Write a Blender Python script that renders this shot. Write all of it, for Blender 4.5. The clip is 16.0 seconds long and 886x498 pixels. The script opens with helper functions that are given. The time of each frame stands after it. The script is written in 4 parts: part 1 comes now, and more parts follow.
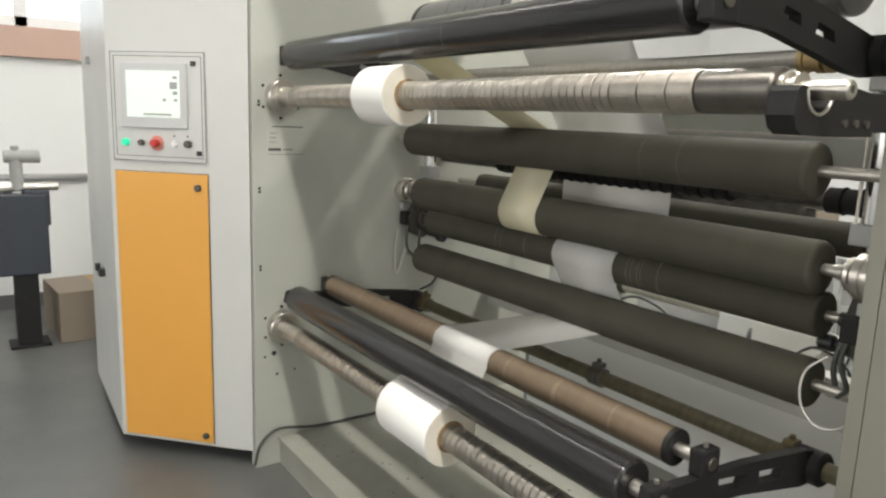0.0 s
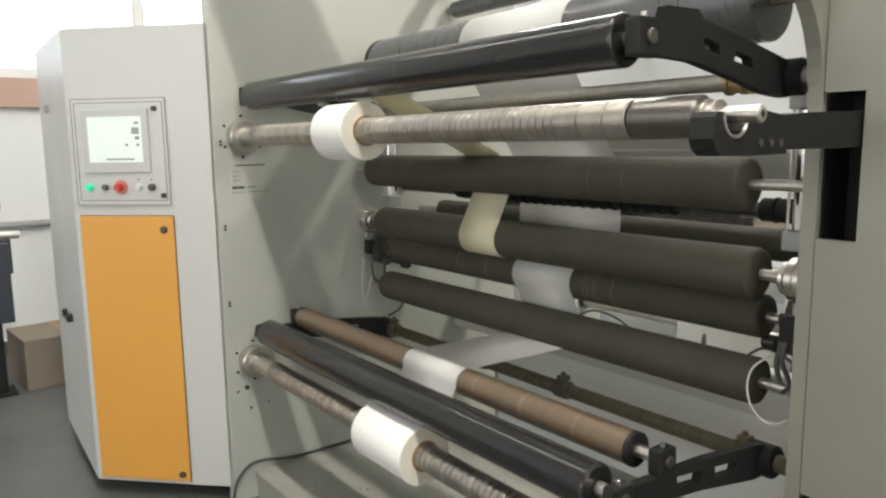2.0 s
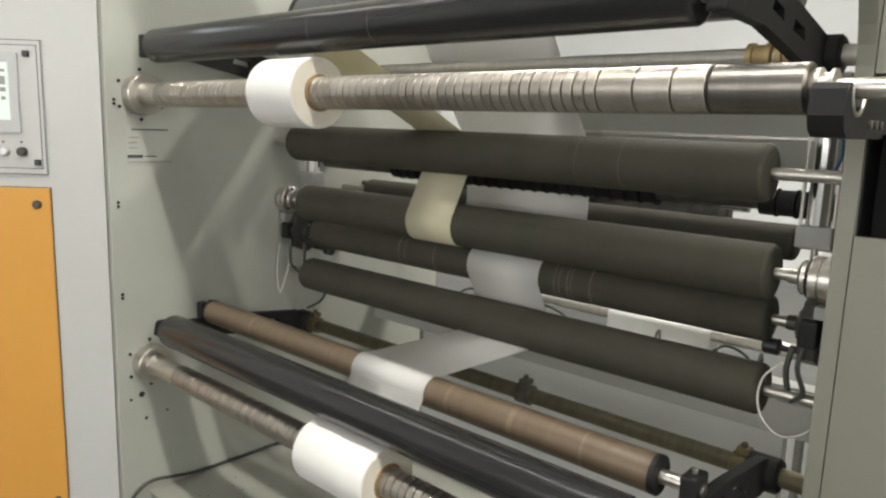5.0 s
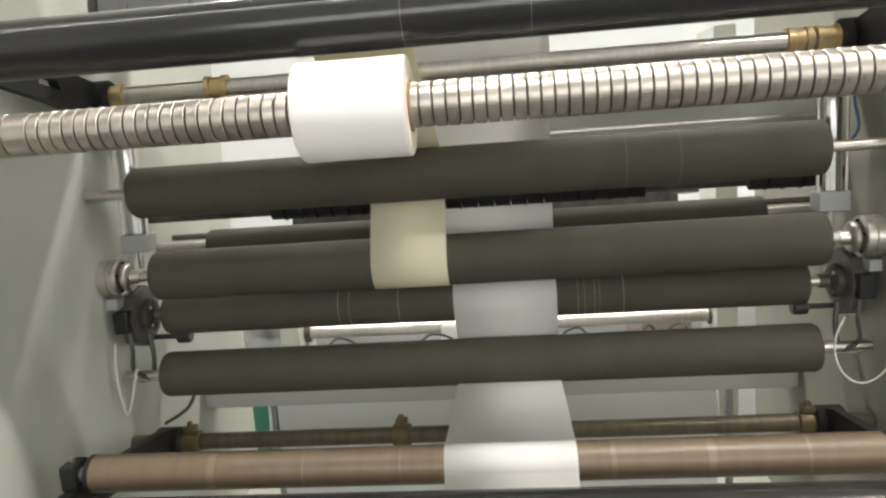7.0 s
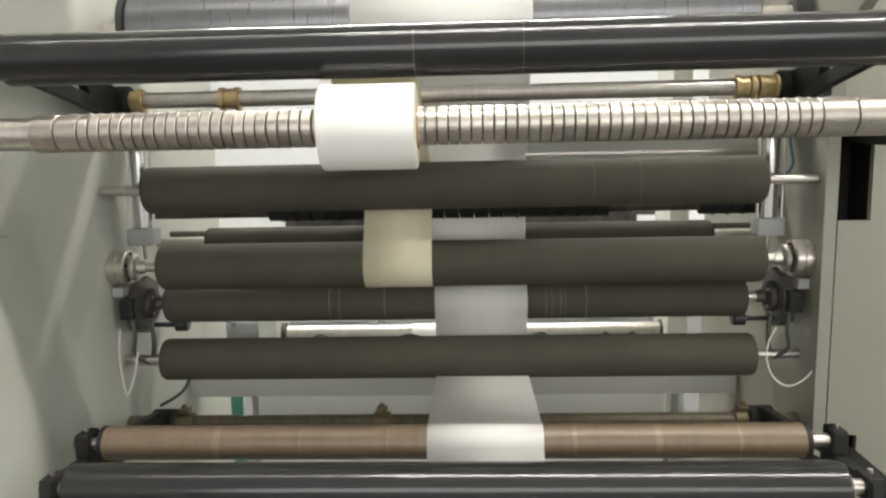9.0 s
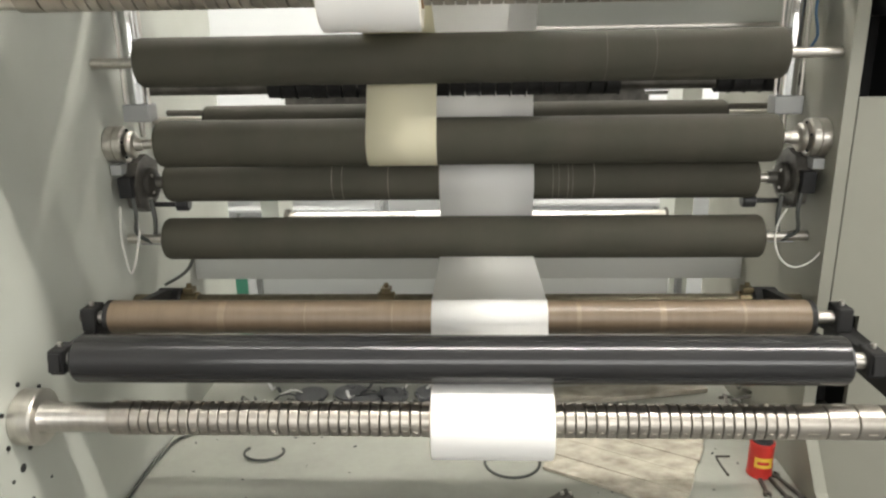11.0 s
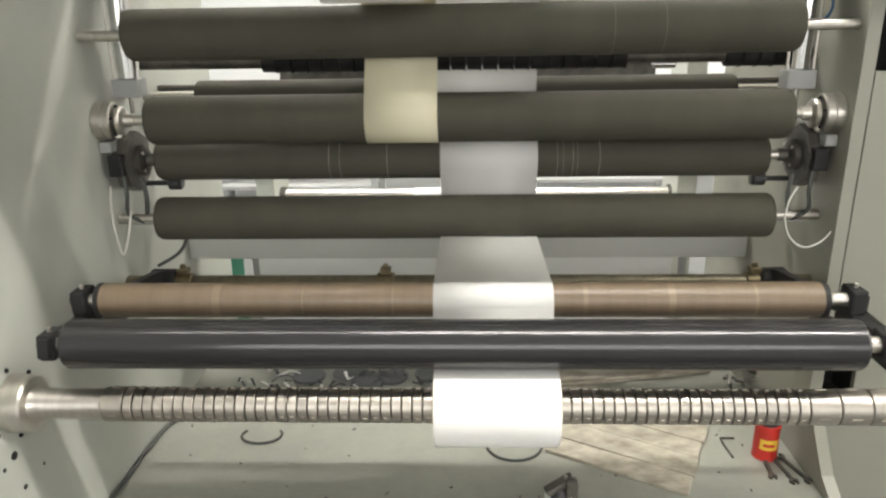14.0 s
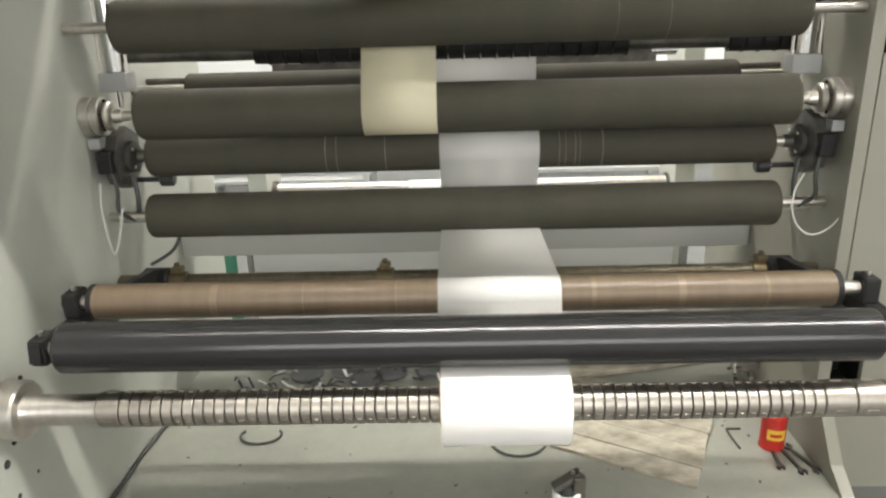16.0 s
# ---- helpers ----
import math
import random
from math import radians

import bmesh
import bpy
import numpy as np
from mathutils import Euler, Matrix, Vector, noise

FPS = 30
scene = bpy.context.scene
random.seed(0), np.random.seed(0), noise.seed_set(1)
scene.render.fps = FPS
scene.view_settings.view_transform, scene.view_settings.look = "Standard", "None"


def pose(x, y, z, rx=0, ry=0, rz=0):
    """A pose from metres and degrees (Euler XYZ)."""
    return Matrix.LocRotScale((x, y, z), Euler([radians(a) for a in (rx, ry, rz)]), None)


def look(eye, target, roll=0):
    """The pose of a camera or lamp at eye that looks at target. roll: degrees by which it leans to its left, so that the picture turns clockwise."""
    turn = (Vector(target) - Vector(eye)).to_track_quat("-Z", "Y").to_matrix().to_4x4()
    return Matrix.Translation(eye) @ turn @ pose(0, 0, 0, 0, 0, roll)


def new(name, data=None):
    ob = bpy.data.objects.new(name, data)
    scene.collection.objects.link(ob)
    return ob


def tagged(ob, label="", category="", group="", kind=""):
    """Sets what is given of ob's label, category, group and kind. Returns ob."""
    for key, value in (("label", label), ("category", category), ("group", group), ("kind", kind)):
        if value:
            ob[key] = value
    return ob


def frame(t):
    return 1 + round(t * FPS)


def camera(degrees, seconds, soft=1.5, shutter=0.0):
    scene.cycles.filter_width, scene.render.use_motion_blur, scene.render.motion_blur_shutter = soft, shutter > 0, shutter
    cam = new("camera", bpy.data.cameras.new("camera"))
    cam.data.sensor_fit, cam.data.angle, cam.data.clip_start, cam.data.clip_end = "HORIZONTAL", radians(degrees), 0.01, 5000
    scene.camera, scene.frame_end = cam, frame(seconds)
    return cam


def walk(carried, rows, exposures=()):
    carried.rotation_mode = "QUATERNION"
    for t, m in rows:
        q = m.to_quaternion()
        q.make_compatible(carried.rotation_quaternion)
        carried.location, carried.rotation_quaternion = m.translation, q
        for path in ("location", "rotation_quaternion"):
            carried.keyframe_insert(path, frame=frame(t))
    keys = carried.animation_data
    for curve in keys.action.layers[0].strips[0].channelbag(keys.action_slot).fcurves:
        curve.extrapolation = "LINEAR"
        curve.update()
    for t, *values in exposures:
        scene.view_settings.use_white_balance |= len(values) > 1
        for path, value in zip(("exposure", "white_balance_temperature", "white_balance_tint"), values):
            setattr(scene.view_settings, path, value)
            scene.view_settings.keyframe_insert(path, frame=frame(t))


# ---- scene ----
cam = camera(63.3, 16.0, soft=2.3)
PATH = [
    (0, (-0.059, 0.127, 1.692), (-1.677, 1.248, 1.335), 2.0),
    (0.5, (0.026, 0.105, 1.713), (-1.58, 1.249, 1.376), -0.1),
    (1, (0.039, 0.088, 1.716), (-1.533, 1.286, 1.41), -1.2),
    (1.5, (0.036, 0.086, 1.715), (-1.532, 1.291, 1.417), -0.7),
    (2, (0.032, 0.074, 1.715), (-1.54, 1.277, 1.426), -0.8),
    (2.5, (0.032, 0.067, 1.717), (-1.539, 1.272, 1.43), -1.0),
    (3, (0.029, 0.066, 1.714), (-1.539, 1.276, 1.435), -0.9),
    (3.2, (0.027, 0.066, 1.715), (-1.539, 1.279, 1.438), -1.0),
    (5.5, (-0.83, 0.081, 1.679), (-1.924, 1.711, 1.3), 2.3),
    (6, (-1.287, 0.005, 1.73), (-2.013, 1.815, 1.326), -0.8),
    (6.5, (-1.597, 0.03, 1.684), (-2.103, 1.921, 1.276), -2.4),
    (7, (-1.917, -0.065, 1.706), (-2.114, 1.899, 1.386), -4.2),
    (7.5, (-1.984, -0.164, 1.71), (-2.154, 1.812, 1.458), 0.5),
    (8, (-1.974, -0.238, 1.724), (-2.093, 1.745, 1.491), -0.4),
    (8.5, (-1.978, -0.258, 1.73), (-2.056, 1.727, 1.496), -0.9),
    (9, (-1.983, -0.315, 1.716), (-2.063, 1.663, 1.432), -1.2),
    (9.5, (-1.99, -0.308, 1.66), (-2.063, 1.633, 1.183), -0.8),
    (9.7, (-1.972, -0.315, 1.631), (-2.061, 1.62, 1.134), -1.2),
    (12, (-2.002, -0.247, 1.656), (-2.094, 1.661, 1.063), -0.9),
    (12.5, (-2.0, -0.236, 1.647), (-2.096, 1.668, 1.044), -1.0),
    (13, (-2.005, -0.229, 1.646), (-2.09, 1.67, 1.023), -1.3),
    (13.5, (-2.011, -0.228, 1.643), (-2.089, 1.669, 1.015), -1.0),
    (14, (-2.009, -0.217, 1.642), (-2.09, 1.681, 1.016), -1.0),
    (14.5, (-2.013, -0.21, 1.642), (-2.092, 1.689, 1.018), -1.1),
    (15, (-2.017, -0.204, 1.642), (-2.089, 1.694, 1.015), -1.1),
    (15.5, (-2.027, -0.197, 1.639), (-2.093, 1.7, 1.01), -1.3),
    (16, (-2.048, -0.166, 1.633), (-2.1, 1.725, 0.984), -1.7),
]
walk(cam, [(t, look(eye, target, roll)) for t, eye, target, roll in PATH],
     exposures=[(0, -0.54), (1.0, -0.6), (3.2, -0.66), (5.5, -0.58), (6.0, -0.4), (6.5, -0.22), (8.0, -0.18), (9.0, -0.3), (9.6, -0.2), (11.8, 0.02), (16, 0.02)])
# ---- world and light ----
world = bpy.data.worlds.new("world")
scene.world = world
world.use_nodes = True
sky = world.node_tree.nodes.new("ShaderNodeTexSky")
sky.sky_type, sky.sun_disc, sky.sun_elevation, sky.sun_rotation = "NISHITA", False, radians(40), radians(200)
world.node_tree.links.new(sky.outputs[0], world.node_tree.nodes["Background"].inputs[0])
world.node_tree.nodes["Background"].inputs[1].default_value = 0.12
scene.view_settings.exposure = 0.0


def area(name, x, y, z, sx, sy, watts, colour=(1, 0.965, 0.895), rx=0, ry=0, rz=0):
    data = bpy.data.lights.new(name, "AREA")
    data.shape, data.size, data.size_y, data.energy, data.color = "RECTANGLE", sx, sy, watts, colour
    ob = new(name, data)
    ob.matrix_world = pose(x, y, z, rx, ry, rz)
    return ob


XW = -6.9  # the west wall

# rows of tube lamps under the hall's ceiling; the y=4.3 row is an added fill
TUBES = [(-4.6, 0.44, 3.0, 40), (-1.4, 0.44, 3.0, 180), (1.8, 0.44, 3.0, 190), (5.0, 0.44, 3.0, 190), (-3.0, 4.3, 5.0, 500), (2.5, 4.3, 5.0, 340)]
for tx, ty, tl, tw in TUBES:
    area("tube_light", tx, ty, 4.95, tl, 0.14, tw)
area("window_or_fill_light", XW + 0.05, 1.6, 3.2, 1.8, 4.4, 25, (0.9, 0.96, 1.0), 0, -90, 0)
# unseen fill lamps added by the south and east walls, which have no windows
area("window_or_fill_light", -1.0, -6.95, 2.9, 9.0, 2.4, 400, (1.0, 0.98, 0.95), 90, 0, 0)
area("window_or_fill_light", 6.95, 1.0, 2.6, 2.4, 6.0, 110, (1.0, 0.98, 0.95), 0, 90, 0)


# ---- materials ----
def material(name, base, rough=0.5, metal=0.0, second=None, scale=6.0, amount=0.5, bump=0.0, bump_scale=60.0, fine=0.0, stretch=(1, 1, 1),
             streak=0.0, coat=0.0, rough_var=0.1, spec=0.5, vary=0.0):
    """A surface with two scales of variation: broad stains (second colour) and fine grain."""
    m = bpy.data.materials.new(name)
    m.use_nodes = True
    nt = m.node_tree
    b = nt.nodes["Principled BSDF"]
    b.inputs["Metallic"].default_value = metal
    b.inputs["Specular IOR Level"].default_value = spec
    b.inputs["Coat Weight"].default_value = coat
    tc = nt.nodes.new("ShaderNodeTexCoord")
    mp = nt.nodes.new("ShaderNodeMapping")
    mp.inputs["Scale"].default_value = stretch
    nt.links.new(tc.outputs["Object"], mp.inputs[0])
    n1 = nt.nodes.new("ShaderNodeTexNoise")
    n1.inputs["Scale"].default_value, n1.inputs["Detail"].default_value, n1.inputs["Roughness"].default_value = scale, 6, 0.6
    n2 = nt.nodes.new("ShaderNodeTexNoise")
    n2.inputs["Scale"].default_value, n2.inputs["Detail"].default_value = bump_scale, 4
    for n in (n1, n2):
        nt.links.new(mp.outputs[0], n.inputs["Vector"])
    mix = nt.nodes.new("ShaderNodeMix")
    mix.data_type = "RGBA"
    ramp = nt.nodes.new("ShaderNodeMapRange")
    ramp.inputs[1].default_value, ramp.inputs[2].default_value = 0.35, 0.7
    ramp.inputs[4].default_value = amount
    nt.links.new(n1.outputs[0], ramp.inputs[0])
    nt.links.new(ramp.outputs[0], mix.inputs["Factor"])
    second = second or tuple(c * 0.8 for c in base)
    mix.inputs["A"].default_value, mix.inputs["B"].default_value = (*base, 1), (*second, 1)
    last = mix.outputs["Result"]
    if fine:
        mx = nt.nodes.new("ShaderNodeMix")
        mx.data_type, mx.blend_type = "RGBA", "MULTIPLY"
        mx.inputs["Factor"].default_value = fine
        cr = nt.nodes.new("ShaderNodeMapRange")
        cr.inputs[1].default_value, cr.inputs[2].default_value, cr.inputs[3].default_value, cr.inputs[4].default_value = 0.3, 0.7, 0.4, 1.0
        nt.links.new(n2.outputs[0], cr.inputs[0])
        nt.links.new(last, mx.inputs["A"])
        nt.links.new(cr.outputs[0], mx.inputs["B"])
        last = mx.outputs["Result"]
    if vary:
        oi = nt.nodes.new("ShaderNodeObjectInfo")
        hv = nt.nodes.new("ShaderNodeHueSaturation")
        vr = nt.nodes.new("ShaderNodeMapRange")
        vr.inputs[3].default_value, vr.inputs[4].default_value = 1 - vary, 1 + vary
        nt.links.new(oi.outputs["Random"], vr.inputs[0])
        nt.links.new(vr.outputs[0], hv.inputs["Value"])
        nt.links.new(last, hv.inputs["Color"])
        last = hv.outputs[0]
    nt.links.new(last, b.inputs["Base Color"])
    rr = nt.nodes.new("ShaderNodeMapRange")
    rr.inputs[3].default_value, rr.inputs[4].default_value = max(0.02, rough - rough_var), min(1, rough + rough_var)
    nt.links.new(n1.outputs[0], rr.inputs[0])
    nt.links.new(rr.outputs[0], b.inputs["Roughness"])
    if bump:
        bp = nt.nodes.new("ShaderNodeBump")
        bp.inputs["Strength"].default_value, bp.inputs["Distance"].default_value = bump, 0.002
        nt.links.new(n2.outputs[0], bp.inputs["Height"])
        nt.links.new(bp.outputs[0], b.inputs["Normal"])
    return m


def glowing(name, colour, strength):
    m = bpy.data.materials.new(name)
    m.use_nodes = True
    b = m.node_tree.nodes["Principled BSDF"]
    b.inputs["Base Color"].default_value = (*colour, 1)
    b.inputs["Emission Color"].default_value = (*colour, 1)
    b.inputs["Emission Strength"].default_value = strength
    return m


PANEL = material("panel_paint", (0.435, 0.447, 0.398), 0.42, second=(0.39, 0.40, 0.355), scale=3, amount=0.6, bump=0.05, bump_scale=250)
CABPAINT = material("cabinet_paint", (0.545, 0.55, 0.53), 0.4, second=(0.50, 0.505, 0.485), scale=2.5, amount=0.6, bump=0.05, bump_scale=250)
# panel paint darkened: the right frame's weaker light is put into its colour
SHADEDPANEL = material("shaded_panel_paint", (0.255, 0.25, 0.207), 0.42, second=(0.225, 0.22, 0.182), scale=3, amount=0.6, bump=0.05, bump_scale=250)
PLATEPAINT = material("base_paint", (0.35, 0.355, 0.305), 0.36, second=(0.265, 0.267, 0.23), scale=3, amount=0.8, bump=0.04, bump_scale=40, fine=0.08)
YELLOW = material("yellow_door_paint", (0.68, 0.34, 0.065), 0.42, second=(0.63, 0.305, 0.055), scale=2, amount=0.5, bump=0.04, bump_scale=250)
RUBBER = material("dark_wrapped_rubber", (0.070, 0.064, 0.047), 0.75, second=(0.058, 0.058, 0.041), scale=2.2, amount=0.9, bump=0.35, bump_scale=500,
                  fine=0.35, stretch=(3, 1, 1), spec=0.35)
BLACKROLL = material("black_rubber_sleeve", (0.018, 0.018, 0.0185), 0.19, second=(0.023, 0.022, 0.021), scale=5, amount=0.6, stretch=(0.6, 1, 1), rough_var=0.05)
BROWNROLL = material("brown_rubber_sleeve", (0.165, 0.120, 0.078), 0.36, second=(0.125, 0.092, 0.058), scale=4, amount=0.8, stretch=(7, 0.3, 0.3), fine=0.15, bump_scale=90)
GREYROLL = material("grey_metal_roller", (0.17, 0.17, 0.175), 0.3, 0.6, second=(0.13, 0.13, 0.135), scale=6, amount=0.6, stretch=(8, 1, 1))
STEEL = material("turned_steel", (0.62, 0.59, 0.54), 0.34, 1.0, second=(0.47, 0.44, 0.40), scale=10, amount=0.6, stretch=(6, 1, 1))
RING = material("ring_steel", (0.47, 0.44, 0.39), 0.4, 1.0, second=(0.35, 0.32, 0.28), scale=22, amount=0.7, vary=0.12)
DARKSTEEL = material("dark_steel", (0.22, 0.205, 0.185), 0.34, 1.0, second=(0.16, 0.15, 0.135), scale=12, amount=0.7, stretch=(6, 1, 1))
CHROME = material("chrome", (0.75, 0.75, 0.75), 0.12, 1.0, second=(0.6, 0.6, 0.6), scale=8, amount=0.4, stretch=(5, 1, 1))
BRASS = material("brass", (0.60, 0.48, 0.27), 0.36, 1.0, second=(0.5, 0.34, 0.15), scale=25, amount=0.6)
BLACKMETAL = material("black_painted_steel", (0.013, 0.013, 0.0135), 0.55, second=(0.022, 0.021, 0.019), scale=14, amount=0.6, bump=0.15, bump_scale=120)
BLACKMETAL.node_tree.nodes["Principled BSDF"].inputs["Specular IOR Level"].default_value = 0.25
DARKIRON = material("dark_oily_iron", (0.125, 0.117, 0.102), 0.45, 0.55, second=(0.045, 0.042, 0.037), scale=20, amount=0.8, bump=0.2, bump_scale=90)
BRONZE = material("dull_bronze", (0.20, 0.16, 0.09), 0.42, 0.8, second=(0.10, 0.08, 0.05), scale=25, amount=0.7)


def thin_paper(name, base, second, through_share):
    """Paper that lets some light through from behind."""
    m = material(name, base, 0.6, second=second, scale=3, amount=0.4, bump=0.03, bump_scale=300)
    nt = m.node_tree
    b = nt.nodes["Principled BSDF"]
    tr = nt.nodes.new("ShaderNodeBsdfTranslucent")
    tr.inputs[0].default_value = (*base, 1)
    mx = nt.nodes.new("ShaderNodeMixShader")
    mx.inputs[0].default_value = through_share
    nt.links.new(b.outputs[0], mx.inputs[1])
    nt.links.new(tr.outputs[0], mx.inputs[2])
    nt.links.new(mx.outputs[0], nt.nodes["Material Output"].inputs[0])
    return m


OLIVE = material("oily_olive_steel", (0.15, 0.13, 0.085), 0.42, 0.6, second=(0.08, 0.07, 0.045), scale=8, amount=0.7, stretch=(5, 1, 1))
PAPER = material("white_paper", (0.84, 0.83, 0.80), 0.62, second=(0.81, 0.80, 0.765), scale=3, amount=0.4, bump=0.03, bump_scale=300)
PAPEREDGE = material("paper_roll_edge", (0.80, 0.76, 0.66), 0.7, second=(0.72, 0.66, 0.54), scale=30, amount=0.6, bump=0.2, bump_scale=400)
CREAM = thin_paper("cream_release_paper", (0.76, 0.72, 0.54), (0.72, 0.68, 0.50), 0.3)
WEB = thin_paper("thin_white_paper", (0.86, 0.855, 0.83), (0.84, 0.83, 0.80), 0.42)
CARD = material("core_cardboard", (0.34, 0.22, 0.11), 0.8, second=(0.25, 0.16, 0.08), scale=30, amount=0.6)
BOXCARD = material("carton_cardboard", (0.19, 0.155, 0.118), 0.8, second=(0.2, 0.165, 0.12), scale=6, amount=0.6, bump=0.1)
FLOOR = material("epoxy_floor", (0.128, 0.13, 0.125), 0.36, second=(0.085, 0.086, 0.083), scale=1.3, amount=0.8, bump=0.05, bump_scale=60, fine=0.2)
WALLPAINT = material("wall_paint", (0.74, 0.75, 0.74), 0.75, second=(0.68, 0.69, 0.68), scale=1.2, amount=0.5, bump=0.08, bump_scale=80)
CEILPAINT = material("ceiling_paint", (0.7, 0.7, 0.69), 0.8, second=(0.64, 0.64, 0.63), scale=1.2, amount=0.5)
SILLPAINT = material("sill_paint", (0.50, 0.34, 0.28), 0.55, second=(0.44, 0.3, 0.25), scale=5, amount=0.5)
CABLE = material("dark_cable", (0.05, 0.055, 0.05), 0.5, second=(0.09, 0.09, 0.08), scale=30)
WHITECABLE = material("pale_cable", (0.55, 0.54, 0.5), 0.5, second=(0.45, 0.44, 0.4), scale=30)
RED = material("red_paint", (0.52, 0.03, 0.022), 0.38, second=(0.40, 0.022, 0.016), scale=20)
LABELYEL = material("yellow_label", (0.75, 0.5, 0.05), 0.5, second=(0.7, 0.42, 0.05), scale=40)
BOARD = material("stained_board", (0.46, 0.425, 0.345), 0.6, second=(0.20, 0.175, 0.13), scale=11, amount=0.9, bump=0.2, bump_scale=70, stretch=(1, 1.6, 1), vary=0.12)
BLACKPLASTIC = material("black_plastic", (0.02, 0.02, 0.021), 0.4, second=(0.03, 0.03, 0.03), scale=20)
BEZEL = material("pale_grey_plastic", (0.50, 0.51, 0.51), 0.45, second=(0.46, 0.47, 0.47), scale=15)
GREYPLASTIC = material("grey_plastic", (0.32, 0.325, 0.315), 0.45, second=(0.28, 0.285, 0.275), scale=15)
DARKGREYPLASTIC = material("dark_grey_plastic", (0.13, 0.13, 0.128), 0.5, second=(0.10, 0.10, 0.098), scale=15)
WHITEPLASTIC = material("white_plastic", (0.75, 0.75, 0.74), 0.4, second=(0.7, 0.7, 0.69), scale=15)
BLUEPLASTIC = material("blue_plastic", (0.05, 0.12, 0.22), 0.4, second=(0.03, 0.1, 0.25), scale=15)
GREENPAINT = material("green_paint", (0.03, 0.16, 0.10), 0.45, second=(0.02, 0.12, 0.08), scale=9)
INK = material("dark_print", (0.06, 0.06, 0.065), 0.6, second=(0.09, 0.09, 0.09), scale=40)
SCREEN = glowing("lit_screen", (0.72, 0.80, 0.75), 0.27)
GREENLAMP = glowing("green_lamp", (0.02, 0.6, 0.33), 0.7)


# ---- mesh helpers ----
def box(bm, x0, x1, y0, y1, z0, z1, bevel=0.0):
    r = bmesh.ops.create_cube(bm, size=1)
    bmesh.ops.transform(bm, verts=r["verts"], matrix=Matrix.LocRotScale(((x0 + x1) / 2, (y0 + y1) / 2, (z0 + z1) / 2), None, (abs(x1 - x0), abs(y1 - y0), abs(z1 - z0))))
    if bevel:
        edges = {e for v in r["verts"] for e in v.link_edges}
        bmesh.ops.bevel(bm, geom=list(edges), offset=bevel, segments=2, affect="EDGES", profile=0.6)
    return r["verts"]


def obox(bm, m, sx, sy, sz, bevel=0.0):
    """A box of that size, centred on the pose m."""
    r = bmesh.ops.create_cube(bm, size=1)
    bmesh.ops.transform(bm, verts=r["verts"], matrix=m @ Matrix.Diagonal((sx, sy, sz, 1)))
    if bevel:
        edges = {e for v in r["verts"] for e in v.link_edges}
        bmesh.ops.bevel(bm, geom=list(edges), offset=bevel, segments=2, affect="EDGES", profile=0.6)


def lathe(bm, origin, direction, profile, seg=32):
    """A solid turned about an axis: profile is pairs of way along it and radius."""
    d = Vector(direction).normalized()
    rot = d.to_track_quat("Z", "Y").to_matrix()
    o = Vector(origin)
    def ring(s, r):
        return [bm.verts.new(o + rot @ Vector((r * math.cos(2 * math.pi * k / seg), r * math.sin(2 * math.pi * k / seg), s))) for k in range(seg)]

    # sharp corners of the profile are marked, so that flats stay flat
    rings = [ring(*p) for p in profile]
    for a, b in zip(rings, rings[1:]):
        for k in range(seg):
            f = bm.faces.new((a[k], a[(k + 1) % seg], b[(k + 1) % seg], b[k]))
            f.smooth = True
    bm.faces.new(list(reversed(rings[0])))
    bm.faces.new(rings[-1])
    for i in range(len(profile)):
        u = Vector(profile[i]) - Vector(profile[i - 1]) if i else Vector((0, 1))
        v = Vector(profile[i + 1]) - Vector(profile[i]) if i + 1 < len(profile) else Vector((0, -1))
        if u.length < 1e-7 or v.length < 1e-7 or u.angle(v) > radians(25):
            for k in range(seg):
                e = bm.edges.get((rings[i][k], rings[i][(k + 1) % seg]))
                if e:
                    e.smooth = False


def rod(bm, p, q, r, seg=20, edge=0.0):
    p, q = Vector(p), Vector(q)
    n = (q - p).length
    e = edge or min(r * 0.15, n * 0.1)
    lathe(bm, p, q - p, [(0, r - e), (e, r), (n - e, r), (n, r - e)], seg)


def tube_path(bm, points, r, seg=8):
    """A round cable along a smooth line through the points."""
    pts = [Vector(p) for p in points]
    fine = []
    for i in range(len(pts) - 1):
        a, b, c, d = pts[max(i - 1, 0)], pts[i], pts[i + 1], pts[min(i + 2, len(pts) - 1)]
        for k in range(6):
            t = k / 6
            fine.append(0.5 * ((2 * b) + (c - a) * t + (2 * a - 5 * b + 4 * c - d) * t * t + (3 * b - a - 3 * c + d) * t ** 3))
    fine.append(pts[-1])
    rings = []
    for i, p in enumerate(fine):
        d = (fine[min(i + 1, len(fine) - 1)] - fine[max(i - 1, 0)]).normalized()
        u = d.orthogonal().normalized() if i == 0 else (u - d * u.dot(d)).normalized()
        w = d.cross(u)
        rings.append([bm.verts.new(p + r * (math.cos(2 * math.pi * k / seg) * u + math.sin(2 * math.pi * k / seg) * w)) for k in range(seg)])
    for a, b in zip(rings, rings[1:]):
        for k in range(seg):
            f = bm.faces.new((a[k], a[(k + 1) % seg], b[(k + 1) % seg], b[k]))
            f.smooth = True
    bm.faces.new(rings[0])
    bm.faces.new(rings[-1])


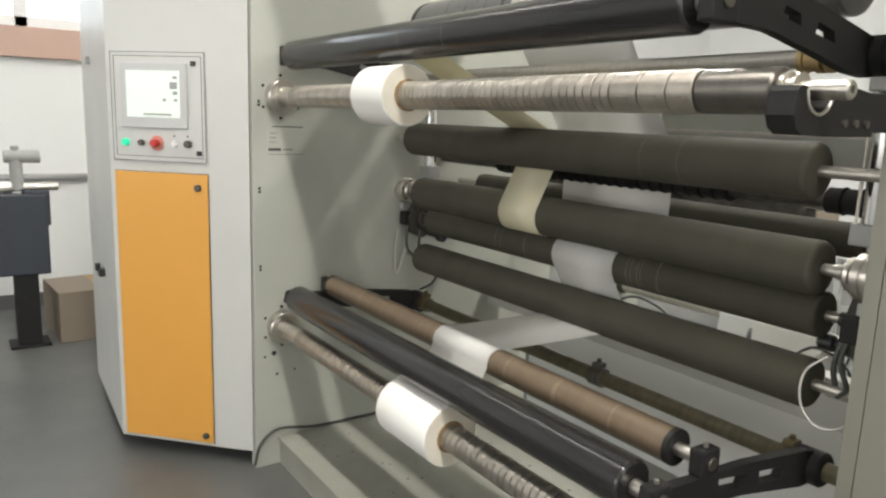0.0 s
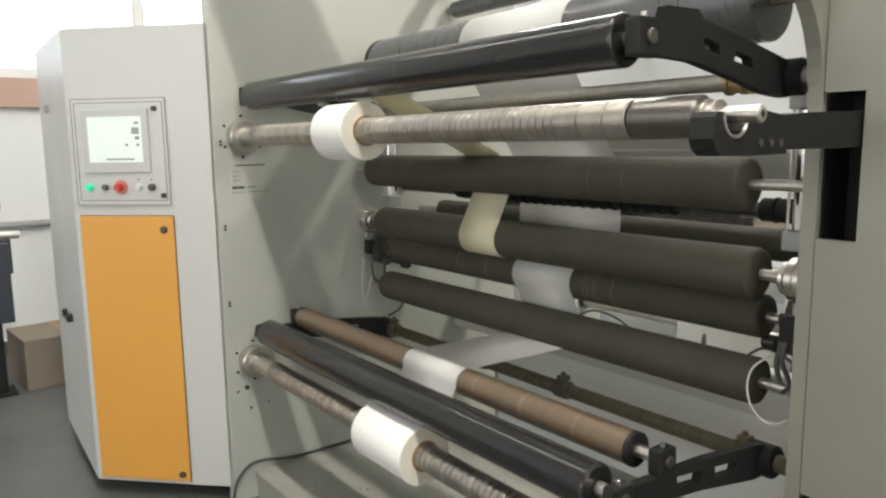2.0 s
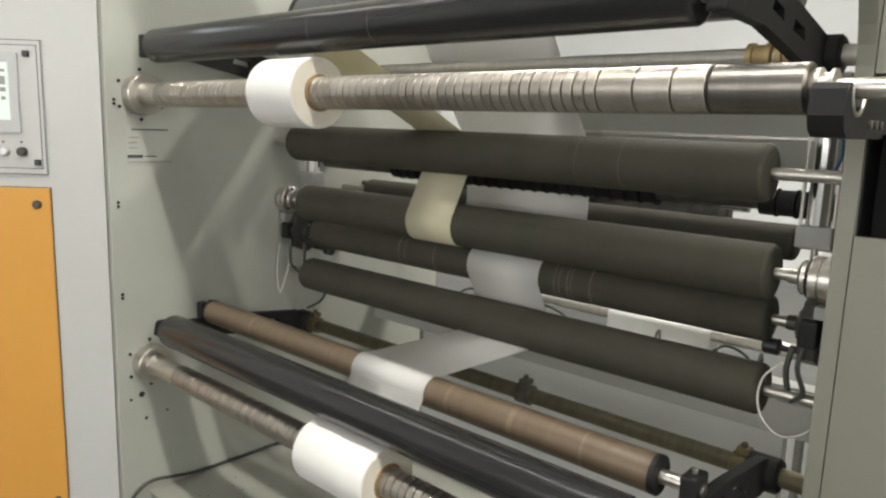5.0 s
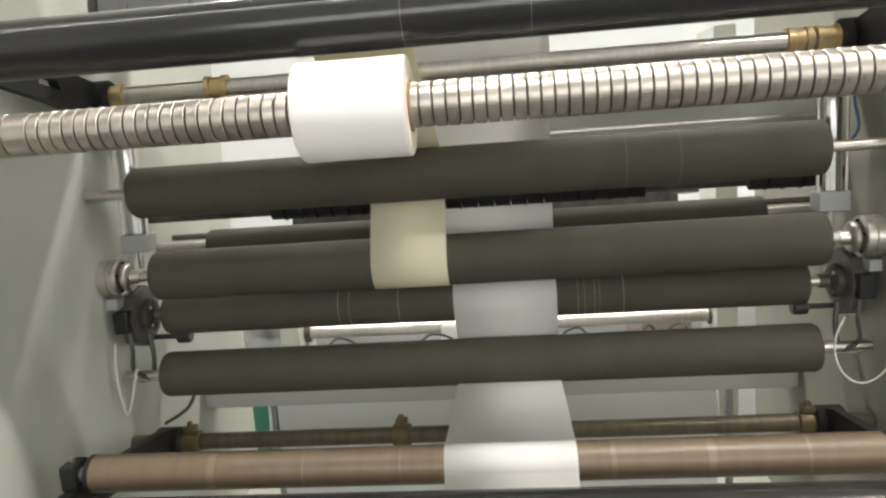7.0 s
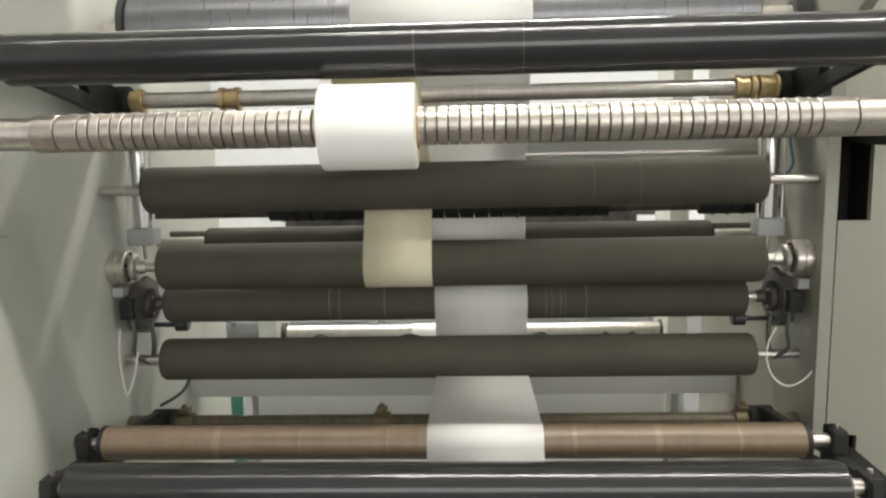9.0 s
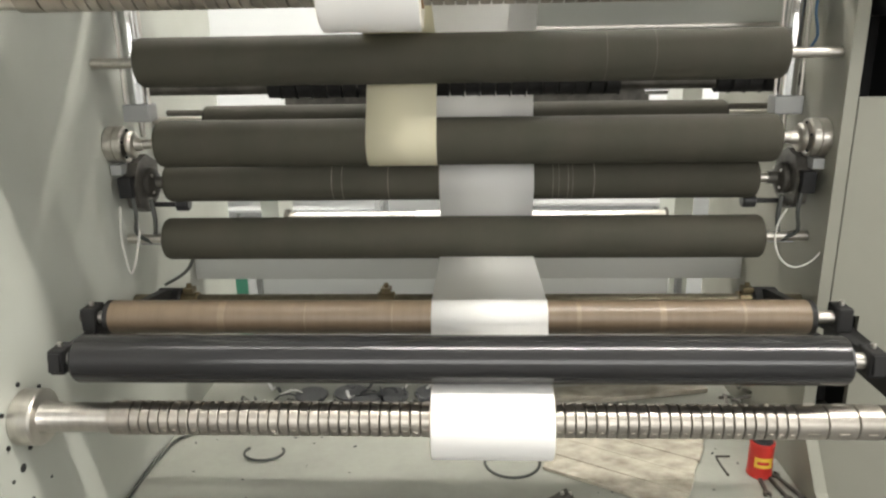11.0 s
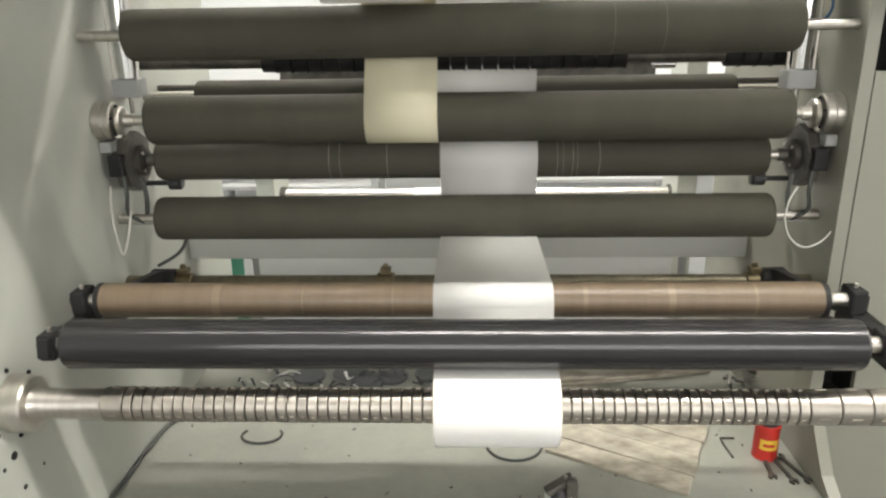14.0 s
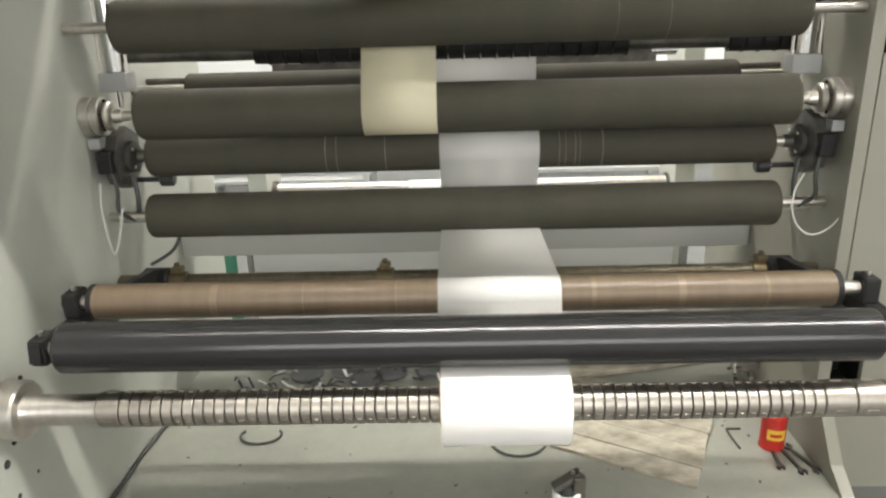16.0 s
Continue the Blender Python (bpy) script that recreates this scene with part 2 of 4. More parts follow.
def prism(bm, outline, z0, z1, bevel=0.0):
    """An upright prism over a plan outline."""
    lo = [bm.verts.new((x, y, z0)) for x, y in outline]
    hi = [bm.verts.new((x, y, z1)) for x, y in outline]
    n = len(outline)
    fs = [bm.faces.new(lo), bm.faces.new(hi)] + [bm.faces.new((lo[k], lo[(k + 1) % n], hi[(k + 1) % n], hi[k])) for k in range(n)]
    bmesh.ops.recalc_face_normals(bm, faces=fs)
    if bevel:
        bmesh.ops.bevel(bm, geom=list({e for f in fs for e in f.edges}), offset=bevel, segments=2, affect="EDGES", profile=0.6)


def plate(bm, outline, x0, x1, holes=(), bevel=0.0):
    """An upright plate in the plane of the machine's sides: its outline (and holes) as pairs of y and z."""
    from_edges = []
    for loop in (outline, *holes):
        vs = [bm.verts.new((x0, y, z)) for y, z in loop]
        from_edges += [bm.edges.new((vs[k], vs[(k + 1) % len(vs)])) for k in range(len(vs))]
    r = bmesh.ops.triangle_fill(bm, edges=from_edges, use_beauty=True, use_dissolve=False)
    fs = [g for g in r["geom"] if isinstance(g, bmesh.types.BMFace)]
    e = bmesh.ops.extrude_face_region(bm, geom=fs)
    bmesh.ops.translate(bm, verts=[g for g in e["geom"] if isinstance(g, bmesh.types.BMVert)], vec=(x1 - x0, 0, 0))
    bmesh.ops.recalc_face_normals(bm, faces=bm.faces[:])


def ribbon(bm, line, x0, x1, thick=0.0012):
    """A strip of paper that follows a line of y and z points."""
    n = len(line)
    rows = []
    for i, (y, z) in enumerate(line):
        y1, z1 = line[min(i + 1, n - 1)]
        y0, z0 = line[max(i - 1, 0)]
        l = math.hypot(y1 - y0, z1 - z0) or 1
        ny, nz = -(z1 - z0) / l * thick / 2, (y1 - y0) / l * thick / 2
        rows.append([bm.verts.new(c) for c in ((x0, y + ny, z + nz), (x1, y + ny, z + nz), (x1, y - ny, z - nz), (x0, y - ny, z - nz))])
    for a, b in zip(rows, rows[1:]):
        for k in range(4):
            f = bm.faces.new((a[k], a[(k + 1) % 4], b[(k + 1) % 4], b[k]))
            f.smooth = k in (0, 2)
    bm.faces.new(rows[0])
    bm.faces.new(rows[-1])
    bmesh.ops.recalc_face_normals(bm, faces=bm.faces[:])


def arc(cy, cz, r, a0, a1, n=14):
    """Points round a roller, angles in degrees from the back (+y) upwards."""
    return [(cy + r * math.cos(radians(a0 + (a1 - a0) * k / n)), cz + r * math.sin(radians(a0 + (a1 - a0) * k / n))) for k in range(n + 1)]


def thing(name, base, label, category, group="", kind=""):
    ob = new(name)
    ob.empty_display_size = 0.05
    ob.location = base
    return tagged(ob, label, category, group, kind)


def origin_of(ob):
    o = Vector((0, 0, 0))
    while ob is not None:
        o += ob.location
        ob = ob.parent
    return o


def part(name, bm, mat, parent, label="", pivot=None):
    """One mesh under a thing or a part; the bmesh is in the world's metres."""
    base = origin_of(parent)
    at = Vector(pivot) if pivot else base
    bmesh.ops.translate(bm, verts=bm.verts[:], vec=-at)
    me = bpy.data.meshes.new(name)
    bm.to_mesh(me)
    bm.free()
    me.materials.append(mat)
    ob = new(name, me)
    ob.parent = parent
    ob.location = at - base
    if label:
        tagged(ob, label)
    return ob


def solid(name, bm, mat, base, label, category, group="", kind=""):
    """A thing of one mesh."""
    bmesh.ops.translate(bm, verts=bm.verts[:], vec=-Vector(base))
    me = bpy.data.meshes.new(name)
    bm.to_mesh(me)
    bm.free()
    me.materials.append(mat)
    ob = new(name, me)
    ob.location = base
    return tagged(ob, label, category, group, kind)


def B():
    return bmesh.new()


# ---- the hall ----
XL, XR, YF, YB, ZC = XW, 7.0, -7.0, 9.5, 5.6


def hall():
    bm = B(); box(bm, XL - 0.3, XR + 0.3, YF - 0.3, YB + 0.3, -0.2, 0)
    solid("floor", bm, FLOOR, (0, 0, 0), "grey epoxy factory floor with scuffs and stains", "floor", kind="structure")
    bm = B(); box(bm, XL - 0.3, XR + 0.3, YF - 0.3, YB + 0.3, ZC, ZC + 0.2)
    solid("ceiling", bm, CEILPAINT, (0, 0, ZC), "pale painted factory hall ceiling", "ceiling", kind="structure")
    # west wall with a band of windows
    y0, y1, z0, z1 = -0.6, 4.6, 2.28, 4.4
    bm = B()
    box(bm, XL - 0.25, XL, YF, YB, 0, z0)
    box(bm, XL - 0.25, XL, YF, YB, z1, ZC)
    box(bm, XL - 0.25, XL, YF, y0, z0, z1)
    box(bm, XL - 0.25, XL, y1, YB, z0, z1)
    w = solid("wall_west", bm, WALLPAINT, (XL, 0, 0), "white painted wall with a window band", "wall", kind="structure")
    bm = B(); box(bm, XL - 0.02, XL + 0.06, y0 - 0.2, y1 + 0.2, z0 - 0.22, z0 + 0.02, 0.008)
    solid("trim", bm, SILLPAINT, (XL, 0, z0), "reddish brown painted window sill band", "sill", kind="structure")
    win = thing("window_1", (XL, 2, z0), "bright white-framed factory window", "window", kind="structure")
    for k in range(5):
        yy = y0 + (y1 - y0) * k / 4
        bm = B(); box(bm, XL - 0.16, XL - 0.06, yy - 0.05, yy + 0.05, z0 + 0.02, z1, 0.006)
        part("window_frame", bm, WHITEPLASTIC, win)
    bm = B(); box(bm, XL - 0.16, XL - 0.06, y0, y1, z0 + 0.02, z0 + 0.11, 0.006)
    part("window_frame", bm, WHITEPLASTIC, win)
    bm = B(); box(bm, XL - 0.15, XL - 0.07, y0, y1, z1 - 0.9, z1 - 0.83, 0.006)
    part("window_frame", bm, WHITEPLASTIC, win)
    bm = B(); box(bm, XL - 0.6, XL - 0.58, y0 - 3, y1 + 3, z0 - 1, z1 + 2)
    solid("backdrop", bm, glowing("bright_sky", (0.9, 0.95, 1.0), 2.6), (XL - 0.6, 2, z0), "bright overcast sky outside", "sky", kind="structure")
    for nm, c in (("wall_north", (XL, XR, YB, YB + 0.25)), ("wall_south", (XL, XR, YF - 0.25, YF)), ("wall_east", (XR, XR + 0.25, YF, YB))):
        bm = B(); box(bm, *c, 0, ZC)
        solid(nm, bm, WALLPAINT, ((c[0] + c[1]) / 2, (c[2] + c[3]) / 2, 0), "white painted factory hall wall", "wall", kind="structure")
    # conduit on the west wall
    bm = B(); rod(bm, (XL + 0.04, -4, 1.10), (XL + 0.04, 6, 1.10), 0.028)
    solid("conduit", bm, GREYPLASTIC, (XL + 0.04, 1, 1.10), "grey pipe run along the white wall", "pipe")
    # lamp bodies out of view, for the added rear row as well
    for tx, ty, tl, tw in TUBES:
        f = thing("ceiling_lamp", (tx, ty, 5.0), "long white tube lamp hung unseen under the ceiling", "lamp", "tube lamps")
        bm = B(); box(bm, tx - tl / 2, tx + tl / 2, ty - 0.09, ty + 0.09, 4.97, 5.03, 0.006)
        part("lamp_body", bm, WHITEPLASTIC, f)
        for s in (-1, 1):
            bm = B(); rod(bm, (tx + s * tl * 0.35, ty, 5.03), (tx + s * tl * 0.35, ty, ZC), 0.006, 8)
            part("hanger", bm, STEEL, f)


hall()

# ---- the slitting machine: side frames ----
WX, RX = -3.2, -0.885      # inner faces of the two side frames
FY = 1.957                  # front of the shorter side frame
BASEZ = 0.14


def left_frame():
    f = thing("side_frame", (WX, 2.3, 0), "tall pale grey-green machine side plate with bolted flanges", "machine frame", "machine side frames")
    bm = B(); box(bm, WX - 0.06, WX, 1.252, 3.1, 0, 3.3, 0.003)
    part("side_plate", bm, PANEL, f)
    for z in (1.740, 1.725, 1.353, 1.338, 0.992, 0.977):
        bm = B(); rod(bm, (WX - 0.002, 1.283, z), (WX + 0.004, 1.283, z), 0.006, 10)
        part("screw", bm, BLACKMETAL, f)
    for cy, cz in ((1.385, 1.763), (1.385, 0.697)):
        for k in range(6):
            a = radians(30 + 60 * k)
            bm = B(); rod(bm, (WX - 0.002, cy + 0.094 * math.cos(a), cz + 0.094 * math.sin(a)), (WX + 0.005, cy + 0.094 * math.cos(a), cz + 0.094 * math.sin(a)), 0.0065, 10)
            part("screw", bm, BLACKMETAL, f)
    for y, z, r in ((1.345, 0.566, 0.012), (1.30, 0.553, 0.006), (1.36, 0.46, 0.007), (1.45, 0.47, 0.005)):
        bm = B(); rod(bm, (WX - 0.002, y, z), (WX + 0.002, y, z), r, 12)
        part("drilled_hole", bm, BLACKPLASTIC, f)
    # machine name plate: unreadable lines of print
    s = part("name_plate", _box(WX, WX + 0.002, 1.322, 1.505, 1.498, 1.64), PANEL, f, "pale name plate with small dark print")
    for y0, y1, z0, z1 in ((1.345, 1.49, 1.628, 1.633), (1.332, 1.37, 1.600, 1.602), (1.332, 1.365, 1.580, 1.582), (1.332, 1.362, 1.560, 1.562), (1.326, 1.385, 1.522, 1.534), (1.395, 1.44, 1.526, 1.530), (1.324, 1.503, 1.5055, 1.507)):
        part("print_line", _box(WX + 0.002, WX + 0.0035, y0, y1, z0, z1), INK, f)
    return f


def _box(*a, bevel=0.0):
    bm = B()
    box(bm, *a, bevel=bevel)
    return bm


def bm_rod(p, q, r, seg=20):
    bm = B()
    rod(bm, p, q, r, seg)
    return bm


def right_frame():
    f = thing("side_frame", (RX, 2.3, 0), "pale grey-green machine side frame with two dark arm slots", "machine frame", "machine side frames")
    bm = B()
    # the plate's front edge swells forward towards the top
    curve = [(FY - 0.22 * (1 - math.cos(radians(a))), 1.80 + 0.30 * math.sin(radians(a))) for a in range(0, 91, 9)]
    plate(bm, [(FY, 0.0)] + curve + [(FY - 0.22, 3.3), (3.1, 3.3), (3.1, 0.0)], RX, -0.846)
    part("front_strip", bm, SHADEDPANEL, f)
    # front cover with two slots for the shaft arms
    sx0, sx1, far = -0.843, -0.745, 0.35
    slots = ((0.39, 0.76), (1.459, 1.830))
    zs = [0.0, slots[0][0], slots[0][1], slots[1][0], slots[1][1], 3.3]
    # one sheet with two notches cut into its inner edge
    line = [(far, zs[0]), (far, zs[5]), (sx0, zs[5])]
    for a, b in reversed(slots):
        line += [(sx0, b), (sx1, b), (sx1, a), (sx0, a)]
    line += [(sx0, zs[0])]
    bm = B()
    vs = [bm.verts.new((x, FY - 0.002, z)) for x, z in line]
    es = [bm.edges.new((vs[k], vs[(k + 1) % len(vs)])) for k in range(len(vs))]
    r = bmesh.ops.triangle_fill(bm, edges=es, use_beauty=True)
    e = bmesh.ops.extrude_face_region(bm, geom=[g for g in r["geom"] if isinstance(g, bmesh.types.BMFace)])
    bmesh.ops.translate(bm, verts=[g for g in e["geom"] if isinstance(g, bmesh.types.BMVert)], vec=(0, 0.022, 0))
    bmesh.ops.recalc_face_normals(bm, faces=bm.faces[:])
    part("front_cover", bm, SHADEDPANEL, f)
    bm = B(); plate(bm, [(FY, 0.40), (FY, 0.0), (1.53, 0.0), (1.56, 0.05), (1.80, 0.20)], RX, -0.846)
    part("foot_gusset", bm, SHADEDPANEL, f)
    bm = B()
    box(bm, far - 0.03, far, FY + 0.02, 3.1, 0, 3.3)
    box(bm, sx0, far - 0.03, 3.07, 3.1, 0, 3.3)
    part("outer_cover", bm, SHADEDPANEL, f)
    # black sheets put the shade inside the slots into colour
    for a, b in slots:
        part("slot_shade_back", _box(sx0 + 0.001, sx1 + 0.02, FY + 0.16, FY + 0.17, a - 0.02, b + 0.02), BLACKMETAL, f, "black sheet standing in for the slot's dark inside")
        part("slot_shade_side", _box(sx1 + 0.012, sx1 + 0.02, FY + 0.02, FY + 0.16, a - 0.02, b + 0.02), BLACKMETAL, f)
        part("slot_shade_side", _box(-0.8455, -0.842, FY + 0.021, FY + 0.16, a - 0.02, b + 0.02), BLACKMETAL, f)
    return f


left_frame()
right_frame()


# ---- control cabinet ----
CA, CB_ = Vector((-3.729, 0.757, 0)), Vector((-3.327, 1.141, 0))
CU = (CB_ - CA).normalized()
CN = Vector((CU.y, -CU.x, 0))


def on_face(u0, u1, z0, z1, d0, d1, bevel=0.0):
    """A slab on the cabinet's slanting front: u along it, d out of it."""
    bm = B()
    m = Matrix.Translation(CA + CU * (u0 + u1) / 2 + CN * (d0 + d1) / 2 + Vector((0, 0, (z0 + z1) / 2))) @ Matrix.Rotation(math.atan2(CU.y, CU.x), 4, "Z")
    obox(bm, m, u1 - u0, abs(d1 - d0), z1 - z0, bevel)
    return bm


def knob(u, z, r, d, seg=20, d0=0.012):
    bm = B()
    p = CA + CU * u + CN * d0 + Vector((0, 0, z))
    lathe(bm, p, CN, [(0, r), (d * 0.7, r), (d, r * 0.8)], seg)
    return bm


def control_cabinet():
    c = thing("control_cabinet", (-3.9, 1.3, 0), "pale grey control cabinet with a touch screen and an orange-yellow door", "control cabinet")
    outline = [(-4.714, 0.80), (-3.729, 0.757), (-3.327, 1.141), (-3.222, 1.247), (-3.28, 1.256), (-3.28, 1.95), (-4.714, 1.95)]
    bm = B(); prism(bm, outline, 0.078, 2.262, 0.006)
    part("body", bm, CABPAINT, c)
    bm = B(); prism(bm, [(-4.6, 1.0), (-3.8, 0.97), (-3.45, 1.28), (-3.3, 1.4), (-3.3, 1.9), (-4.6, 1.9)], 0, 0.078)
    part("plinth", bm, BLACKMETAL, c, "recessed dark plinth")
    # panel with screen and buttons
    p = part("operator_panel", on_face(0.028, 0.50, 1.453, 1.943, -0.002, 0.008, 0.003), CABPAINT, c, "pale panel with screen and push buttons")
    bm = B()
    for a in ((0.028, 0.50, 1.453, 1.456), (0.028, 0.50, 1.94, 1.943), (0.028, 0.031, 1.453, 1.943), (0.497, 0.50, 1.453, 1.943),
              (0.045, 0.485, 1.474, 1.477), (0.045, 0.485, 1.922, 1.925), (0.045, 0.048, 1.474, 1.925), (0.482, 0.485, 1.474, 1.925)):
        t = on_face(*a, 0.008, 0.0095)
        me = bpy.data.meshes.new("t"); t.to_mesh(me); t.free(); bm.from_mesh(me); bpy.data.meshes.remove(me)
    part("groove", bm, DARKGREYPLASTIC, p)
    part("bezel", on_face(0.085, 0.415, 1.605, 1.895, 0.008, 0.02, 0.004), BEZEL, p, "grey screen bezel")
    part("screen", on_face(0.115, 0.383, 1.652, 1.86, 0.018, 0.022), SCREEN, p, "lit pale touch screen")
    for u0, u1, z0, z1 in ((0.335, 0.372, 1.78, 1.81), (0.35, 0.372, 1.755, 1.77), (0.355, 0.37, 1.725, 1.737), (0.30, 0.315, 1.725, 1.737), (0.20, 0.34, 1.662, 1.67), (0.35, 0.372, 1.825, 1.836)):
        part("screen_field", on_face(u0, u1, z0, z1, 0.022, 0.0225), GREYPLASTIC, p)
    part("green_button", knob(0.10, 1.537, 0.017, 0.02), GREENLAMP, p, "lit green push button")
    part("selector", knob(0.18, 1.537, 0.014, 0.02), DARKIRON, p)
    part("stop_collar", knob(0.258, 1.537, 0.034, 0.006), material("worn_red", (0.55, 0.20, 0.16), 0.5), p, "faded red collar")
    part("stop_button", knob(0.255, 1.537, 0.018, 0.03, 20, 0.018), RED, p, "red mushroom stop button")
    part("white_button", knob(0.35, 1.537, 0.015, 0.018), WHITEPLASTIC, p)
    part("selector", knob(0.415, 1.537, 0.017, 0.022), DARKIRON, p)
    for u in (0.345, 0.412):
        part("pilot_dot", knob(u, 1.572, 0.004, 0.004), INK, p)
    for u, z in ((0.447, 1.893), (0.468, 1.498)):
        part("latch", on_face(u - 0.011, u + 0.011, z - 0.011, z + 0.011, 0.008, 0.02, 0.003), BLACKPLASTIC, p)
    part("door_gap", on_face(0.0265, 0.5055, 0.0945, 1.4055, -0.002, 0.0025), INK, c, "dark gap round the door")
    d = part("door", on_face(0.03, 0.502, 0.098, 1.402, -0.002, 0.010, 0.003), YELLOW, c, "orange-yellow painted steel door")
    for u, z in ((0.455, 1.34), (0.465, 0.135)):
        part("latch", knob(u, z, 0.016, 0.014, 16, 0.010), DARKIRON, d)
    bm = B(); box(bm, -4.18, -4.11, 0.745, 0.779, 0.81, 0.85, 0.004); box(bm, -4.16, -4.13, 0.73, 0.755, 0.84, 0.88, 0.004)
    part("side_latch", bm, BLACKPLASTIC, c)
    bm = B(); box(bm, -4.36, -4.33, 0.765, 0.785, 1.91, 1.95, 0.003)
    part("side_hinge", bm, GREYPLASTIC, c)


control_cabinet()


# ---- rollers, shafts and paper ----
def roller(name, x0, x1, y, z, r, mat, label, category="roller", group="", jr=0.016, j0=WX, j1=RX, end=0.012, endmat=None, seg=48):
    """A turned roller along x with a journal at each end that reaches its bearing."""
    ob = thing(name, ((x0 + x1) / 2, y, z), label, category, group)
    bm = B(); lathe(bm, (x0, y, z), (1, 0, 0), [(0, r - end), (end * 0.3, r - end * 0.35), (end, r), (x1 - x0 - end, r), (x1 - x0 - end * 0.3, r - end * 0.35), (x1 - x0, r - end)], seg)
    part("sleeve", bm, mat, ob)
    for a, b in ((j0, x0), (x1, j1)):
        bm = B(); rod(bm, (a, y, z), (b, y, z), jr)
        part("journal", bm, STEEL, ob, "bright steel journal")
    return ob


R1, R2, R3, R4, R5 = (2.01, 1.59, 0.076), (2.05, 1.329, 0.0765), (2.14, 1.184, 0.067), (2.085, 0.996, 0.072), (2.40, 1.367, 0.055)
for (y, z, r), x0, x1 in ((R1, -3.043, -1.058), (R2, -3.030, -1.037), (R3, -3.058, -1.056), (R4, -3.06, -1.04), (R5, -3.0, -1.085)):
    roller("guide_roller", x0, x1, y, z, r, RUBBER, "dark matte wrapped guide roller between the side frames", group="dark guide rollers")
TB, LB, BR, BIG = (1.40, 1.938, 0.061), (1.395, 0.863, 0.0625), (1.568, 0.910, 0.047), (2.12, 2.115, 0.122)
roller("pressure_roller", -3.08, -1.02, *TB, BLACKROLL, "glossy black rubber pressure roller on the upper paper roll", group="pressure rollers", j0=-3.12, j1=-0.98, jr=0.02, end=0.008)
roller("pressure_roller", -3.025, -1.075, *LB, BLACKROLL, "glossy black rubber pressure roller on the lower paper roll", group="pressure rollers", j0=-3.08, j1=-1.01, jr=0.02, end=0.008)
roller("brown_roller", -3.022, -1.092, *BR, BROWNROLL, "worn brown rubber spreader roller behind the black roller", j0=-3.08, j1=-1.03, jr=0.018, end=0.006)
roller("feed_roller", -3.075, -1.08, *BIG, GREYROLL, "large grey metal feed roller carrying the white web", jr=0.025, end=0.006)



def wear_rings(owner, y, z, r, xs, mat):
    """Fine pale rings that knives and strips have worn into a roller."""
    for x, w in xs:
        bm = B(); lathe(bm, (x, y, z), (1, 0, 0), [(0, r - 0.001), (0, r + 0.0003), (w, r + 0.0003), (w, r - 0.001)], 40)
        part("wear_ring", bm, mat, owner)


SCUFF = material("scuffed_rubber", (0.135, 0.125, 0.10), 0.8, second=(0.078, 0.071, 0.056), scale=18, amount=1.0)
WORN = material("worn_pale_rubber", (0.24, 0.225, 0.185), 0.8, second=(0.10, 0.094, 0.075), scale=26, amount=1.0)
BROWNSCUFF = material("scuffed_brown_rubber", (0.215, 0.162, 0.112), 0.36, second=(0.165, 0.122, 0.08), scale=18, amount=1.0)
for ob in [o for o in scene.objects if o.parent is None and o.name.startswith("guide_roller")]:
    if abs(ob.location.z - R3[1]) < 0.001:
        wear_rings(ob, *R3, [(-2.475, 0.0025), (-2.44, 0.002), (-2.285, 0.0025), (-1.735, 0.002), (-1.715, 0.0015), (-1.685, 0.002), (-1.60, 0.003), (-1.67, 0.0015)], WORN)
    if abs(ob.location.z - R1[1]) < 0.001:
        wear_rings(ob, *R1, [(-1.60, 0.002), (-1.455, 0.002)], SCUFF)
for ob in [o for o in scene.objects if o.parent is None and o.name.startswith("pressure_roller")]:
    if ob.location.z > 1.5:
        wear_rings(ob, *TB, [(-2.108, 0.0015), (-1.86, 0.001)], SCUFF)
for ob in [o for o in scene.objects if o.parent is None and o.name.startswith("brown_roller")]:
    wear_rings(ob, *BR, [(-2.46, 0.004), (-2.22, 0.003), (-1.72, 0.012), (-1.50, 0.018), (-2.70, 0.02), (-1.28, 0.008)], BROWNSCUFF)

for ob in [o for o in scene.objects if o.parent is None and o.name.startswith("brown_roller")]:
    for xa in (-3.026, -1.106):
        bm = B(); lathe(bm, (xa, BR[0], BR[1]), (1, 0, 0), [(0, BR[2] - 0.008), (0.003, BR[2] + 0.0008), (0.017, BR[2] + 0.0008), (0.018, BR[2] - 0.004)], 40)
        part("end_cap", bm, BLACKMETAL, ob, "black end cap")

TS, LS = (1.385, 1.763), (1.385, 0.697)


